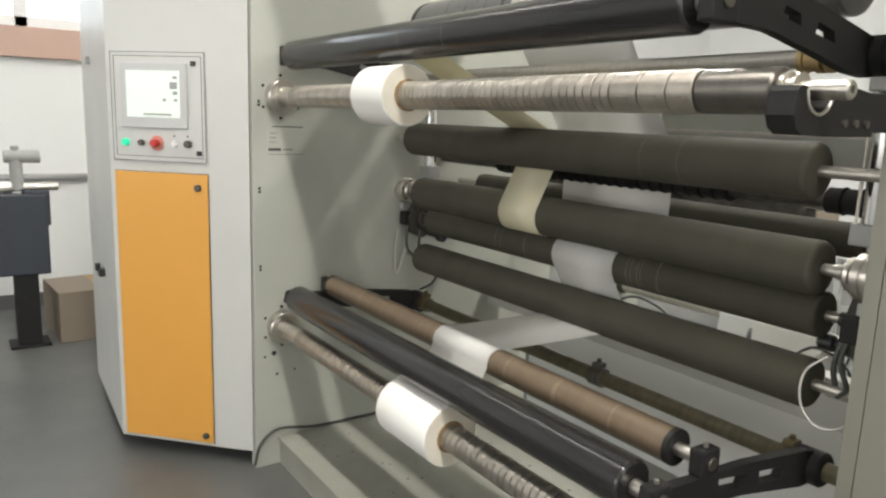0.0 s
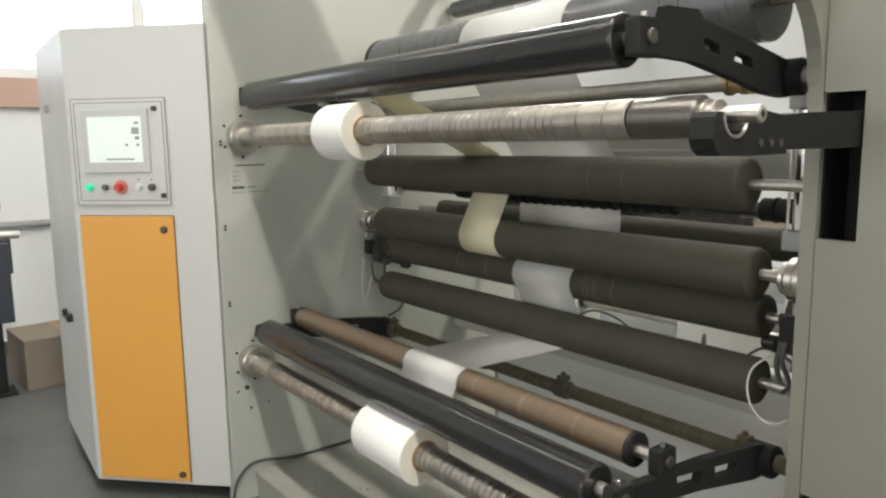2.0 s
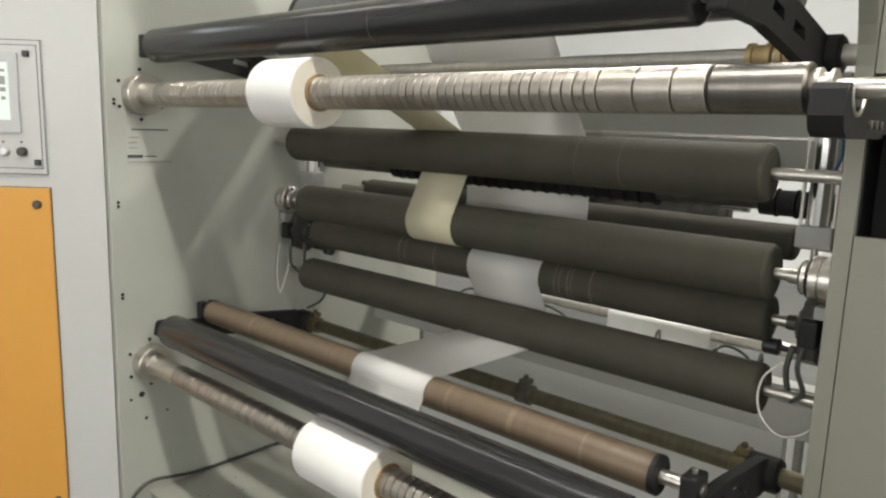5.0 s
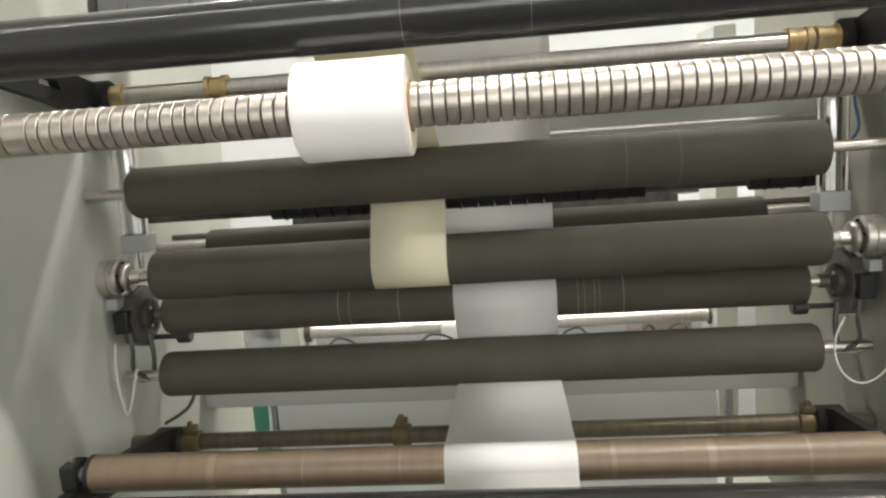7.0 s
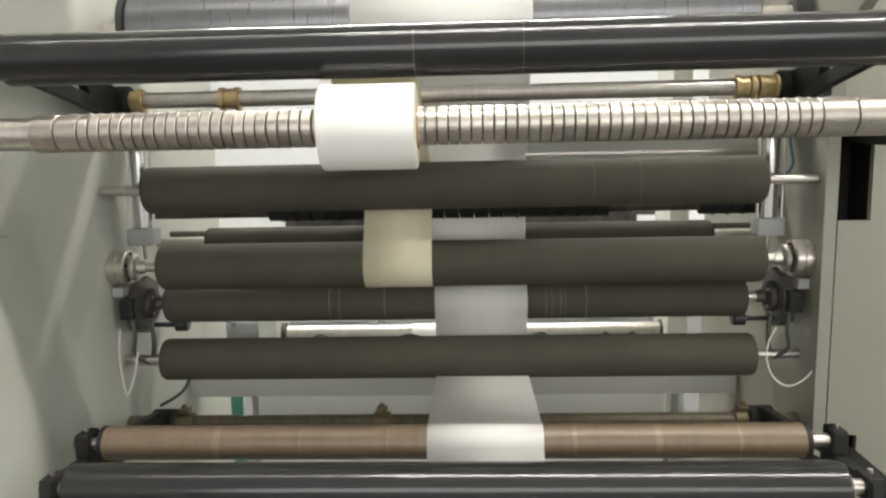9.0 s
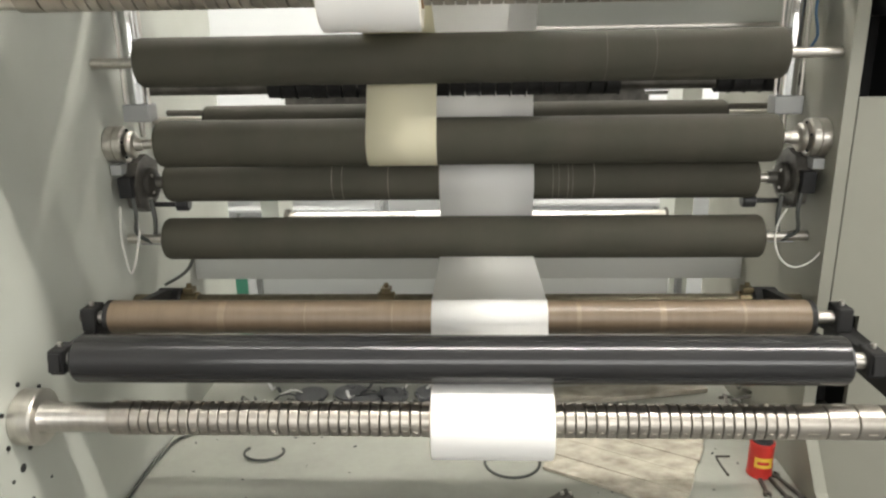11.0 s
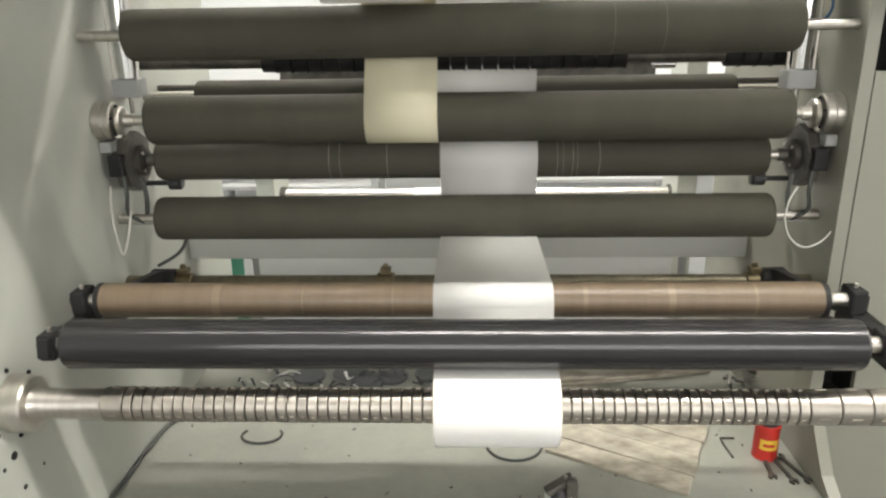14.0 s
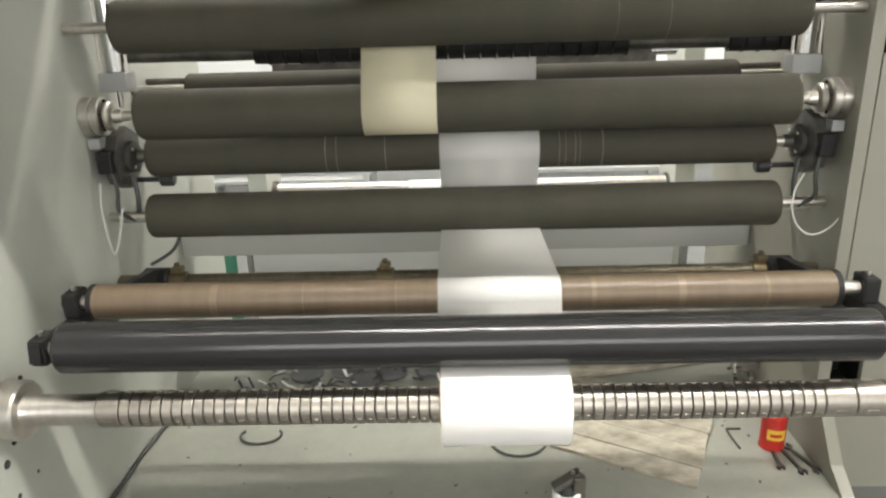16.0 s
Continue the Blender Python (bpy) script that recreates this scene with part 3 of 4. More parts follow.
def winding_shaft(y, z, x_end, tip, label, first):
    s = thing("winding_shaft", (-2.0, y, z), label, "winding shaft", "winding shafts")
    bm = B(); lathe(bm, (WX, y, z), (1, 0, 0), [(0, 0.070), (0.003, 0.075), (0.055, 0.075), (0.060, 0.071), (0.060, 0.044), (0.08, 0.039), (first[0] - WX - 0.003, 0.039), (first[0] - WX, 0.036)], 40)
    part("flange", bm, STEEL, s, "turned steel wall flange")
    bm = B(); rod(bm, (first[0] - 0.004, y, z), (x_end, y, z), 0.037, 40)
    part("core_bar", bm, DARKIRON, s)
    # friction rings: wide ones at the ends, narrow ones between
    edges = list(first)
    x = edges[-1]
    while x < -1.205:
        x += 0.0262
        edges.append(x)
    edges += [-1.115, -1.04, -0.975]
    narrow = None
    for a, b in zip(edges, edges[1:]):
        width = b - a
        if width < 0.03 and narrow is not None:
            ob = new("ring", narrow); ob.parent = s
        else:
            bm = B()
            lathe(bm, (0, 0, 0), (1, 0, 0), [(0.0014, 0.0375), (0.0016, 0.0430), (0.0030, 0.0445), (width - 0.0030, 0.0445), (width - 0.0016, 0.0430), (width - 0.0014, 0.0375)], 32)
            # spring-loaded keys on each ring
            for k in range(3):
                an = radians(120 * k + 80)
                obox(bm, Matrix.Translation((width / 2, 0.0435 * math.cos(an), 0.0435 * math.sin(an))) @ Matrix.Rotation(an, 4, "X"), width * 0.35, 0.006, 0.010)
            me = bpy.data.meshes.new("ring"); bm.to_mesh(me); bm.free(); me.materials.append(RING)
            ob = new("ring", me); ob.parent = s
            if width < 0.03:
                narrow = me
        ob.location = (a + 2.0, 0, 0)
        ob.rotation_euler = (radians((hash_step(a) * 6) - 3), 0, 0)
    bm = B(); lathe(bm, (-0.972, y, z), (1, 0, 0), [(0, 0.041), (0.003, 0.0435), (x_end + 0.972 - 0.004, 0.0435), (x_end + 0.972, 0.040)], 32)
    part("end_sleeve", bm, DARKSTEEL, s, "dark smooth end sleeve")
    bm = B(); lathe(bm, (x_end, y, z), (1, 0, 0), [(0, 0.030), (0.008, 0.034), (0.014, 0.034), (0.016, 0.026), (0.026, 0.026), (0.03, 0.032), (0.036, 0.032), (0.038, 0.017), (tip - x_end - 0.003, 0.017), (tip - x_end, 0.014), (tip - x_end, 0.007), (tip - x_end - 0.012, 0.006)], 32)
    part("end_bearing", bm, STEEL, s)
    return s


def hash_step(v):
    return (math.sin(v * 127.1) * 43758.5453) % 1.0


winding_shaft(*TS, -0.812, -0.688, "ringed steel winding shaft cantilevered from the side plate", (-3.013, -2.953, -2.897))
winding_shaft(*LS, -0.812, -0.688, "ringed steel winding shaft near the machine base", (-2.951, -2.893))


def paper_roll(x0, x1, y, z, r, label):
    p = thing("paper_roll", ((x0 + x1) / 2, y, z - r), label, "paper roll", "paper rolls")
    bm = B()
    n = x1 - x0
    # outer surface
    lathe(bm, (x0, y, z), (1, 0, 0), [(0, r - 0.003), (0.001, r - 0.001), (0.004, r), (n - 0.004, r), (n - 0.001, r - 0.001), (n, r - 0.003)], 64)
    part("winding", bm, PAPER, p)
    for xa, s in ((x0, -1), (x1, 1)):
        bm = B()
        lathe(bm, (xa + s * 0.0005, y, z), (s, 0, 0), [(0, r - 0.004), (0.001, r - 0.004), (0.0013, r - 0.03), (0.0013, 0.05)], 64)
        part("roll_face", bm, PAPEREDGE, p)
        bm = B()
        lathe(bm, (xa + s * 0.001, y, z), (s, 0, 0), [(0, 0.052), (0.004, 0.052), (0.005, 0.049), (0.005, 0.0455)], 40)
        part("core", bm, CARD, p, "brown cardboard core")
    return p


paper_roll(-2.326, -2.108, *TS, 0.100, "white paper roll with cream edge wound on the upper shaft")
paper_roll(-2.104, -1.797, *LS, 0.1015, "white paper roll on a brown core on the lower shaft")

E_ = 0.0015
# cream strip: under the second roller, up behind the first one, to the upper winding nip
bm = B()
line = [(2.36, 1.33)] + arc(R2[0], R2[1], R2[2] + E_, -80, -212, 20) + arc(R1[0], R1[1], R1[2] + E_, -28, 42, 10) + [(TB[0] + 0.066, TB[1] - 0.005)] + arc(TB[0], TB[1], TB[2] + E_, -5, -85, 8) 
ribbon(bm, line, -2.337, -2.113)
solid("paper_strip", bm, CREAM, (-2.24, 2.0, 1.3), "cream release paper strip threaded over dark rollers", "paper strip", "paper strips")
# pale strip: round the third roller, behind the fourth, over the brown roller to the lower roll
bm = B()
line = [(2.33, 1.30)] + arc(R3[0], R3[1], R3[2] + E_, 75, 205, 20) + arc(R4[0], R4[1], R4[2] + E_, 25, -52, 12) + arc(BR[0], BR[1], BR[2] + E_, 62, 190, 16) + arc(LS[0], LS[1], 0.103, 50, 70, 4)
ribbon(bm, line, -2.112, -1.797)
solid("paper_strip", bm, WEB, (-1.96, 2.0, 1.0), "white paper strip running over the brown roller", "paper strip", "paper strips")
# the uncut web from the feed roller down to the knives
bm = B()
line = [(3.6, 2.75)] + arc(BIG[0], BIG[1], BIG[2] + E_, 70, 214, 22) + [(2.345, 1.60)] + arc(R5[0], R5[1], R5[2] + E_, 165, 250, 10)
ribbon(bm, line, -2.354, -1.783)
solid("paper_web", bm, WEB, (-2.07, 2.2, 2.2), "wide white uncut paper web over the feed roller", "paper web")

# pivot shafts with brass collars
pv = thing("pivot_shaft", (-2.0, 2.03, 1.88), "steel pivot shaft with brass collars behind the upper roll", "shaft", "pivot shafts")
bm = B(); rod(bm, (WX, 2.03, 1.88), (RX, 2.03, 1.88), 0.026, 28)
part("bar", bm, STEEL, pv)
for xa, xb in ((-3.11, -3.035), (-2.79, -2.72), (-1.155, -1.088), (-1.082, -1.012)):
    bm = B(); lathe(bm, (xa, 2.03, 1.88), (1, 0, 0), [(0, 0.030), (0.003, 0.038), (0.018, 0.038), (0.021, 0.033), (xb - xa - 0.021, 0.033), (xb - xa - 0.018, 0.038), (xb - xa - 0.003, 0.038), (xb - xa, 0.030)], 28)
    part("collar", bm, BRASS, pv, "brass collar")
pv = thing("pivot_shaft", (-2.0, 2.07, 0.768), "dark steel pivot shaft with clamps behind the brown roller", "shaft", "pivot shafts")
bm = B(); rod(bm, (WX, 2.07, 0.768), (RX, 2.07, 0.768), 0.027, 28)
part("bar", bm, OLIVE, pv)
for xc, m in ((-3.0, BRONZE), (-2.303, BRONZE), (-1.82, DARKIRON), (-1.07, BRONZE)):
    bm = B(); lathe(bm, (xc - 0.03, 2.07, 0.768), (1, 0, 0), [(0, 0.032), (0.003, 0.036), (0.057, 0.036), (0.06, 0.032)], 24)
    c = part("clamp", bm, m, pv)
    bm = B(); box(bm, xc - 0.018, xc + 0.018, 2.05, 2.09, 0.803, 0.822, 0.003); rod(bm, (xc, 2.07, 0.820), (xc, 2.07, 0.836), 0.009, 10)
    part("clamp_screw", bm, m, c)


# swing arms
def swing_arm(x, piv, ends, label, h=0.045, outline=None, holes=None):
    a = thing("swing_arm", (x, piv[0], piv[1]), label, "swing arm", "swing arms")
    (y0, z0), (y1, z1) = piv, ends[0]
    d = Vector((y1 - y0, z1 - z0)).normalized()
    n = Vector((-d.y, d.x))
    L = math.hypot(y1 - y0, z1 - z0)
    P = lambda s, w: (y0 + d.x * s + n.x * w, z0 + d.y * s + n.y * w)
    outline = outline or [P(-0.05, -0.03), P(0.06, -0.055), P(L * 0.5, -0.05), P(L - 0.05, -0.026), P(L + 0.042, -0.022), P(L + 0.045, 0.026), P(L - 0.06, 0.036), P(L * 0.5, 0.035), P(0.06, 0.05), P(-0.05, 0.035)]
    holes = holes or [[P(s0, -0.022), P(s1, -0.022), P(s1 - 0.01, 0.012), P(s0 + 0.01, 0.012)] for s0, s1 in ((L * 0.24, L * 0.42), (L * 0.5, L * 0.68))]
    bm = B(); plate(bm, outline, x - 0.014, x + 0.014, holes)
    part("arm_plate", bm, BLACKMETAL, a)
    bm = B(); rod(bm, (x - 0.045, y0, z0), (x + 0.045, y0, z0), 0.05, 24)
    part("hub", bm, BLACKMETAL, a)
    for y, z in ends:
        bm = B(); box(bm, x - 0.02, x + 0.02, y - h, y + h, z - h, z + h, 0.007)
        b = part("bearing_block", bm, BLACKMETAL, a)
        bm = B(); rod(bm, (x - 0.034, y, z), (x + 0.027, y, z), 0.017, 20)
        part("bearing", bm, DARKSTEEL, b)
        bm = B(); rod(bm, (x, y, z + h), (x, y, z + h + 0.012), 0.007, 8)
        part("bolt", bm, STEEL, b)
    return a


UPPER = [(1.37, 1.902), (1.37, 1.972), (1.452, 1.975), (1.465, 2.01), (1.58, 2.012), (1.605, 1.992), (1.773, 1.965), (1.98, 1.925), (2.075, 1.905), (2.085, 1.85), (2.0, 1.826), (1.913, 1.832), (1.741, 1.866), (1.57, 1.896)]
UPPER_HOLES = [[(1.60, 1.93), (1.675, 1.916), (1.67, 1.94), (1.61, 1.952)], [(1.735, 1.906), (1.825, 1.892), (1.815, 1.918), (1.745, 1.931)]]
for x in (-3.125, -0.975):
    swing_arm(x, (2.03, 1.88), [(TB[0], TB[1])], "black slotted swing arm holding the upper pressure roller", 0.042, UPPER, UPPER_HOLES)
for x in (-3.07, -1.012):
    swing_arm(x, (2.07, 0.768), [(LB[0], LB[1]), (BR[0], BR[1])], "black slotted swing arm holding the lower rollers", 0.034)


# arms that hold the free ends of the winding shafts
def shaft_arm(y, z, label):
    a = thing("shaft_support_arm", (-0.775, 1.9, z), label, "support arm", "shaft support arms")
    out = [(y + 0.20, z - 0.078), (y + 0.20, z + 0.0), (y + 0.10, z + 0.012), (y + 0.062, z - 0.005)]
    out += [(y + 0.040 * math.cos(radians(t)), z + 0.040 * math.sin(radians(t))) for t in range(0, -181, -20)]
    out += [(y - 0.042, z + 0.004), (y - 0.062, z + 0.006), (y - 0.072, z - 0.004), (y - 0.076, z - 0.045), (y - 0.066, z - 0.066), (y - 0.045, z - 0.078), (y + 0.06, z - 0.08)]
    bm = B(); plate(bm, out, -0.795, -0.742)
    part("hook", bm, BLACKMETAL, a)
    bm = B(); plate(bm, [(y + 0.74, z - 0.07), (y + 0.74, z + 0.022), (y + 0.30, z + 0.010), (y + 0.16, z - 0.002), (y + 0.16, z - 0.07)], -0.803, -0.752)
    part("arm_plate", bm, BLACKMETAL, a)
    bm = B()
    tube_path(bm, [(-0.742, y + 0.042 * math.cos(radians(t)), z + 0.042 * math.sin(radians(t))) for t in range(-180, 1, 15)], 0.0035)
    part("cradle_ring", bm, STEEL, a)
    for k in range(3):
        part("bolt", bm_rod((-0.743, y + 0.09 + 0.04 * k, z - 0.055), (-0.737, y + 0.09 + 0.04 * k, z - 0.055), 0.008, 10), DARKIRON, a)
    return a


shaft_arm(*TS, "black hooked support arm under the upper winding shaft")
shaft_arm(*LS, "black hooked support arm under the lower winding shaft")


# ---- machine base and rear ----
def machine_base():
    b = thing("machine_base", (-2.0, 2.2, 0), "grey-green painted steel machine base with oily dirt", "machine base")
    part("base_plate", _box(WX, RX, 1.36, 3.1, BASEZ - 0.012, BASEZ, bevel=0.003), PLATEPAINT, b)
    part("front_apron", _box(WX, RX, 1.372, 1.384, 0, BASEZ - 0.012), PLATEPAINT, b)


machine_base()

cb = thing("cross_beam", (-2.0, 2.66, BASEZ), "grey-green painted cross beam with a lower panel", "beam", "cross beams")
# lighter cabinet paint makes up for light missing on the beam
bm = B(); box(bm, WX, RX, 2.62, 2.70, 0.665, 0.845, 0.006)
part("beam_web", bm, CABPAINT, cb)
# white on this panel stands in for the bright hall beyond the posts
bm = B(); box(bm, -2.95, -1.15, 2.74, 2.80, BASEZ, 0.70, 0.006)
part("lower_panel", bm, WALLPAINT, cb, "lower panel whitened for the bright hall beyond it")
for x in (-2.965, -1.10):
    bm = B(); box(bm, x - 0.012, x + 0.012, 2.74, 2.78, BASEZ, 0.68, 0.003)
    part("post", bm, GREYPLASTIC, cb)
# unseen beam added to throw the dark band on the left side plate
bm = B(); box(bm, WX, RX, 1.07, 1.42, 2.98, 3.1, 0.006)
solid("cross_beam", bm, PANEL, (-2.0, 1.2, 2.98), "unseen added beam that throws a shadow on the side plate", "beam", "cross beams")

# upper tubes and slitting bar
roller("guide_roller", -3.15, -0.96, 2.62, 2.44, 0.045, GREYROLL, "thin grey metal guide roller high in the machine", group="metal guide rollers", jr=0.02, end=0.004)
bm = B(); box(bm, WX, RX, 2.50, 2.56, 2.53, 2.545, 0.003); box(bm, WX, RX, 2.50, 2.512, 2.545, 2.60, 0.003)
solid("flat_bar", bm, PANEL, (-2.0, 2.53, 2.53), "pale painted angle bar across the machine top", "bar")
kp = thing("knife_plate", (-2.0, 2.43, 1.58), "dull steel guard plate above the slitting knives", "guard plate")
part("plate", _box(-1.90, RX, 2.40, 2.41, 1.585, 1.765, bevel=0.002), PANEL, kp)
part("top_flange", _box(-1.90, RX, 2.41, 2.47, 1.753, 1.765, bevel=0.002), STEEL, kp)
part("stiffener", _box(-1.90, RX, 2.388, 2.40, 1.672, 1.684, bevel=0.002), STEEL, kp)
kd = thing("knife_holder", (-2.0, 2.52, 1.39), "dark oily holder bar below the slitting knives", "holder bar")
part("bar", _box(-2.72, -1.34, 2.49, 2.55, 1.38, 1.475, bevel=0.004), DARKIRON, kd)
part("slide_rod", bm_rod((WX, 2.53, 1.385), (RX, 2.53, 1.385), 0.012), DARKSTEEL, kd)
for xk in (-2.66, -1.33):
    part("lock_nut", bm_rod((xk - 0.03, 2.50, 1.45), (xk + 0.06, 2.50, 1.45), 0.017), CHROME, kd, "bright lock nut")

kn = thing("knife_shaft", (-2.0, 2.29, 1.493), "dark shaft with a row of round slitting knives", "knife shaft")
bm = B(); rod(bm, (WX, 2.29, 1.493), (RX, 2.29, 1.493), 0.024, 24)
part("bar", bm, DARKIRON, kn)
kb = B()
lathe(kb, (0, 0, 0), (1, 0, 0), [(0, 0.024), (0.002, 0.038), (0.045, 0.038), (0.046, 0.042), (0.049, 0.042), (0.050, 0.024)], 28)
kme = bpy.data.meshes.new("knife"); kb.to_mesh(kme); kb.free(); kme.materials.append(BLACKMETAL)
for k in range(34):
    xk = -2.72 + 0.0535 * k
    if 22 < k < 29:
        continue
    ob = new("knife", kme); ob.parent = kn; ob.location = (xk + 2.0, 0, 0)
roller("guide_roller", -3.05, -0.95, 3.58, 0.70, 0.036, STEEL, "bright steel guide roller in the unwinding section behind", group="metal guide rollers", jr=0.015, j0=-3.15, j1=-0.88, end=0.004)
bm = B(); ribbon(bm, [(3.9, 0.30)] + arc(3.58, 0.70, 0.038, -20, 200, 16) + [(3.50, 0.30)], -2.32, -1.75)
solid("paper_web", bm, PAPER, (-2.03, 3.6, 0.72), "white paper web over the rear steel roller", "paper web")
for x, zt in ((-3.10, 1.0), (-0.90, 2.1)):
    bm = B(); box(bm, x - 0.05, x + 0.05, 3.45, 3.75, 0, zt, 0.006)
    solid("rear_stand", bm, PANEL, (x, 3.6, 0), "grey-green stand holding the rear steel roller", "stand", "rear stands")
for xa, xb in ((-3.07, -3.02), (-0.965, -0.915)):
    bm = B(); lathe(bm, (xa, 3.58, 0.70), (1, 0, 0), [(0, 0.03), (0.004, 0.05), (xb - xa - 0.004, 0.05), (xb - xa, 0.03)], 20)
    solid("shaft_collar", bm, DARKIRON, ((xa + xb) / 2, 3.58, 0.65), "dark clamp collar on the rear steel roller", "collar", "rear collars")

ap = thing("air_pipe", (-2.0, 3.0, 1.43), "thin bright pipe with fittings behind the rollers", "pipe")
bm = B(); rod(bm, (WX, 3.0, 1.43), (RX, 3.0, 1.43), 0.011, 14)
part("tube", bm, CHROME, ap)
for x in (-2.62, -2.50, -1.62, -1.38):
    bm = B(); lathe(bm, (x - 0.03, 3.0, 1.43), (1, 0, 0), [(0, 0.014), (0.004, 0.022), (0.02, 0.022), (0.022, 0.017), (0.04, 0.017), (0.042, 0.022), (0.056, 0.022), (0.06, 0.014)], 12)
    part("fitting", bm, CHROME, ap)
    bm = B(); rod(bm, (x, 3.0, 1.44), (x, 3.0, 1.47), 0.009, 10)
    part("fitting", bm, CHROME, ap)
for x0, dx in ((-2.72, 0.10), (-2.35, 0.16), (-1.62, -0.12), (-1.45, 0.10), (-1.25, -0.05)):
    bm = B(); tube_path(bm, [(x0 - dx * 0.2, 2.705, 0.70), (x0, 2.708, 0.82), (x0 + dx * 0.2, 2.73, 0.87), (x0 + dx * 0.5, 2.80, 0.885), (x0 + dx, 2.90, 0.82), (x0 + dx * 1.2, 2.95, 0.70), (x0 + dx * 1.3, 3.0, 0.15)], 0.006)
    solid("cable", bm, CABLE, (x0, 2.72, 0.15), "dark cable hanging behind the cross beam", "cable", "cables")

# feed roller end flanges
for x0, x1, r, y, z in ((-3.105, -3.077, 0.124, BIG[0], BIG[1]), (-0.95, -0.89, 0.05, BIG[0], BIG[1])):
    bm = B(); lathe(bm, (x0, y, z), (1, 0, 0), [(0, r - 0.012), (0.004, r), (x1 - x0 - 0.004, r), (x1 - x0, r - 0.012)], 36)
    solid("bearing_flange", bm, BLACKPLASTIC, ((x0 + x1) / 2, y, z - r), "dark bearing flange of the feed roller", "flange", "bearing flanges")


# ---- roller end hardware on both sides ----
def air_cylinder(x, y, label):
    c = thing("air_cylinder", (x, y, 1.395), label, "air cylinder", "air cylinders")
    bm = B(); rod(bm, (x, y, 1.45), (x, y, 1.80), 0.031, 24)
    part("barrel", bm, CHROME, c)
    for dx in (-0.041, 0.041):
        bm = B(); rod(bm, (x + dx, y - 0.01, 1.45), (x + dx, y - 0.01, 1.80), 0.005, 10)
        part("tie_rod", bm, STEEL, c)
    bm = B(); box(bm, x - 0.045, x + 0.045, y - 0.035, y + 0.035, 1.393, 1.452, 0.005)
    part("end_block", bm, GREYPLASTIC, c, "grey cast end block")
    bm = B(); box(bm, x - 0.045, x + 0.045, y - 0.035, y + 0.035, 1.80, 1.85, 0.005)
    part("end_block", bm, GREYPLASTIC, c)
    w = WX if x < -2 else RX
    bm = B(); box(bm, min(x, w), max(x, w), y - 0.02, y + 0.02, 1.81, 1.84, 0.003)
    part("bracket", bm, DARKIRON, c)
    bm = B(); rod(bm, (x, y, 1.34), (x, y, 1.395), 0.009, 12)
    part("piston_rod", bm, STEEL, c)
    return c


air_cylinder(-0.975, 2.16, "chrome air cylinder with grey blocks beside the side frame")
air_cylinder(-3.135, 2.16, "chrome air cylinder with grey blocks by the side plate")


def brake(s, x_wall, x_roll, dark, label):
    """The magnetic brake on the second roller's journal, against the side frame."""
    b = thing("magnetic_brake", (x_wall, R2[0], R2[1]), label, "brake", "magnetic brakes")
    y, z = R2[0], R2[1]
    d = (s, 0, 0)
    L = abs(x_roll - x_wall)
    bm = B(); lathe(bm, (x_wall, y, z), d, [(0, 0.055), (0.003, 0.060), (0.03, 0.060), (0.032, 0.056), (0.034, 0.056), (0.036, 0.060), (0.056, 0.060), (0.06, 0.054)], 36)
    part("drum", bm, STEEL, b, "bright turned drum" if not dark else "dull oily steel drum")
    bm = B(); lathe(bm, (x_wall + s * 0.065, y, z), d, [(0, 0.03), (0.004, 0.044), (0.014, 0.046), (0.02, 0.040), (0.024, 0.022), (0.05, 0.020)], 30)
    part("hub", bm, STEEL, b)
    for k in range(5):
        a = radians(72 * k + 20)
        bm = B(); rod(bm, (x_wall + s * 0.056, y + 0.047 * math.cos(a), z + 0.047 * math.sin(a)), (x_wall + s * 0.066, y + 0.047 * math.cos(a), z + 0.047 * math.sin(a)), 0.005, 8)
        part("bolt", bm, BLACKMETAL, b)
    bm = B(); box(bm, x_wall + s * 0.003, x_wall + s * 0.04, y - 0.03, y + 0.03, z - 0.098, z - 0.064, 0.004)
    part("terminal_box", bm, GREYPLASTIC, b)
    return b


brake(-1, RX, -1.03, False, "bright steel magnetic brake drum on a roller end")
brake(1, WX, -3.07, True, "dull steel magnetic brake drum by the side plate")


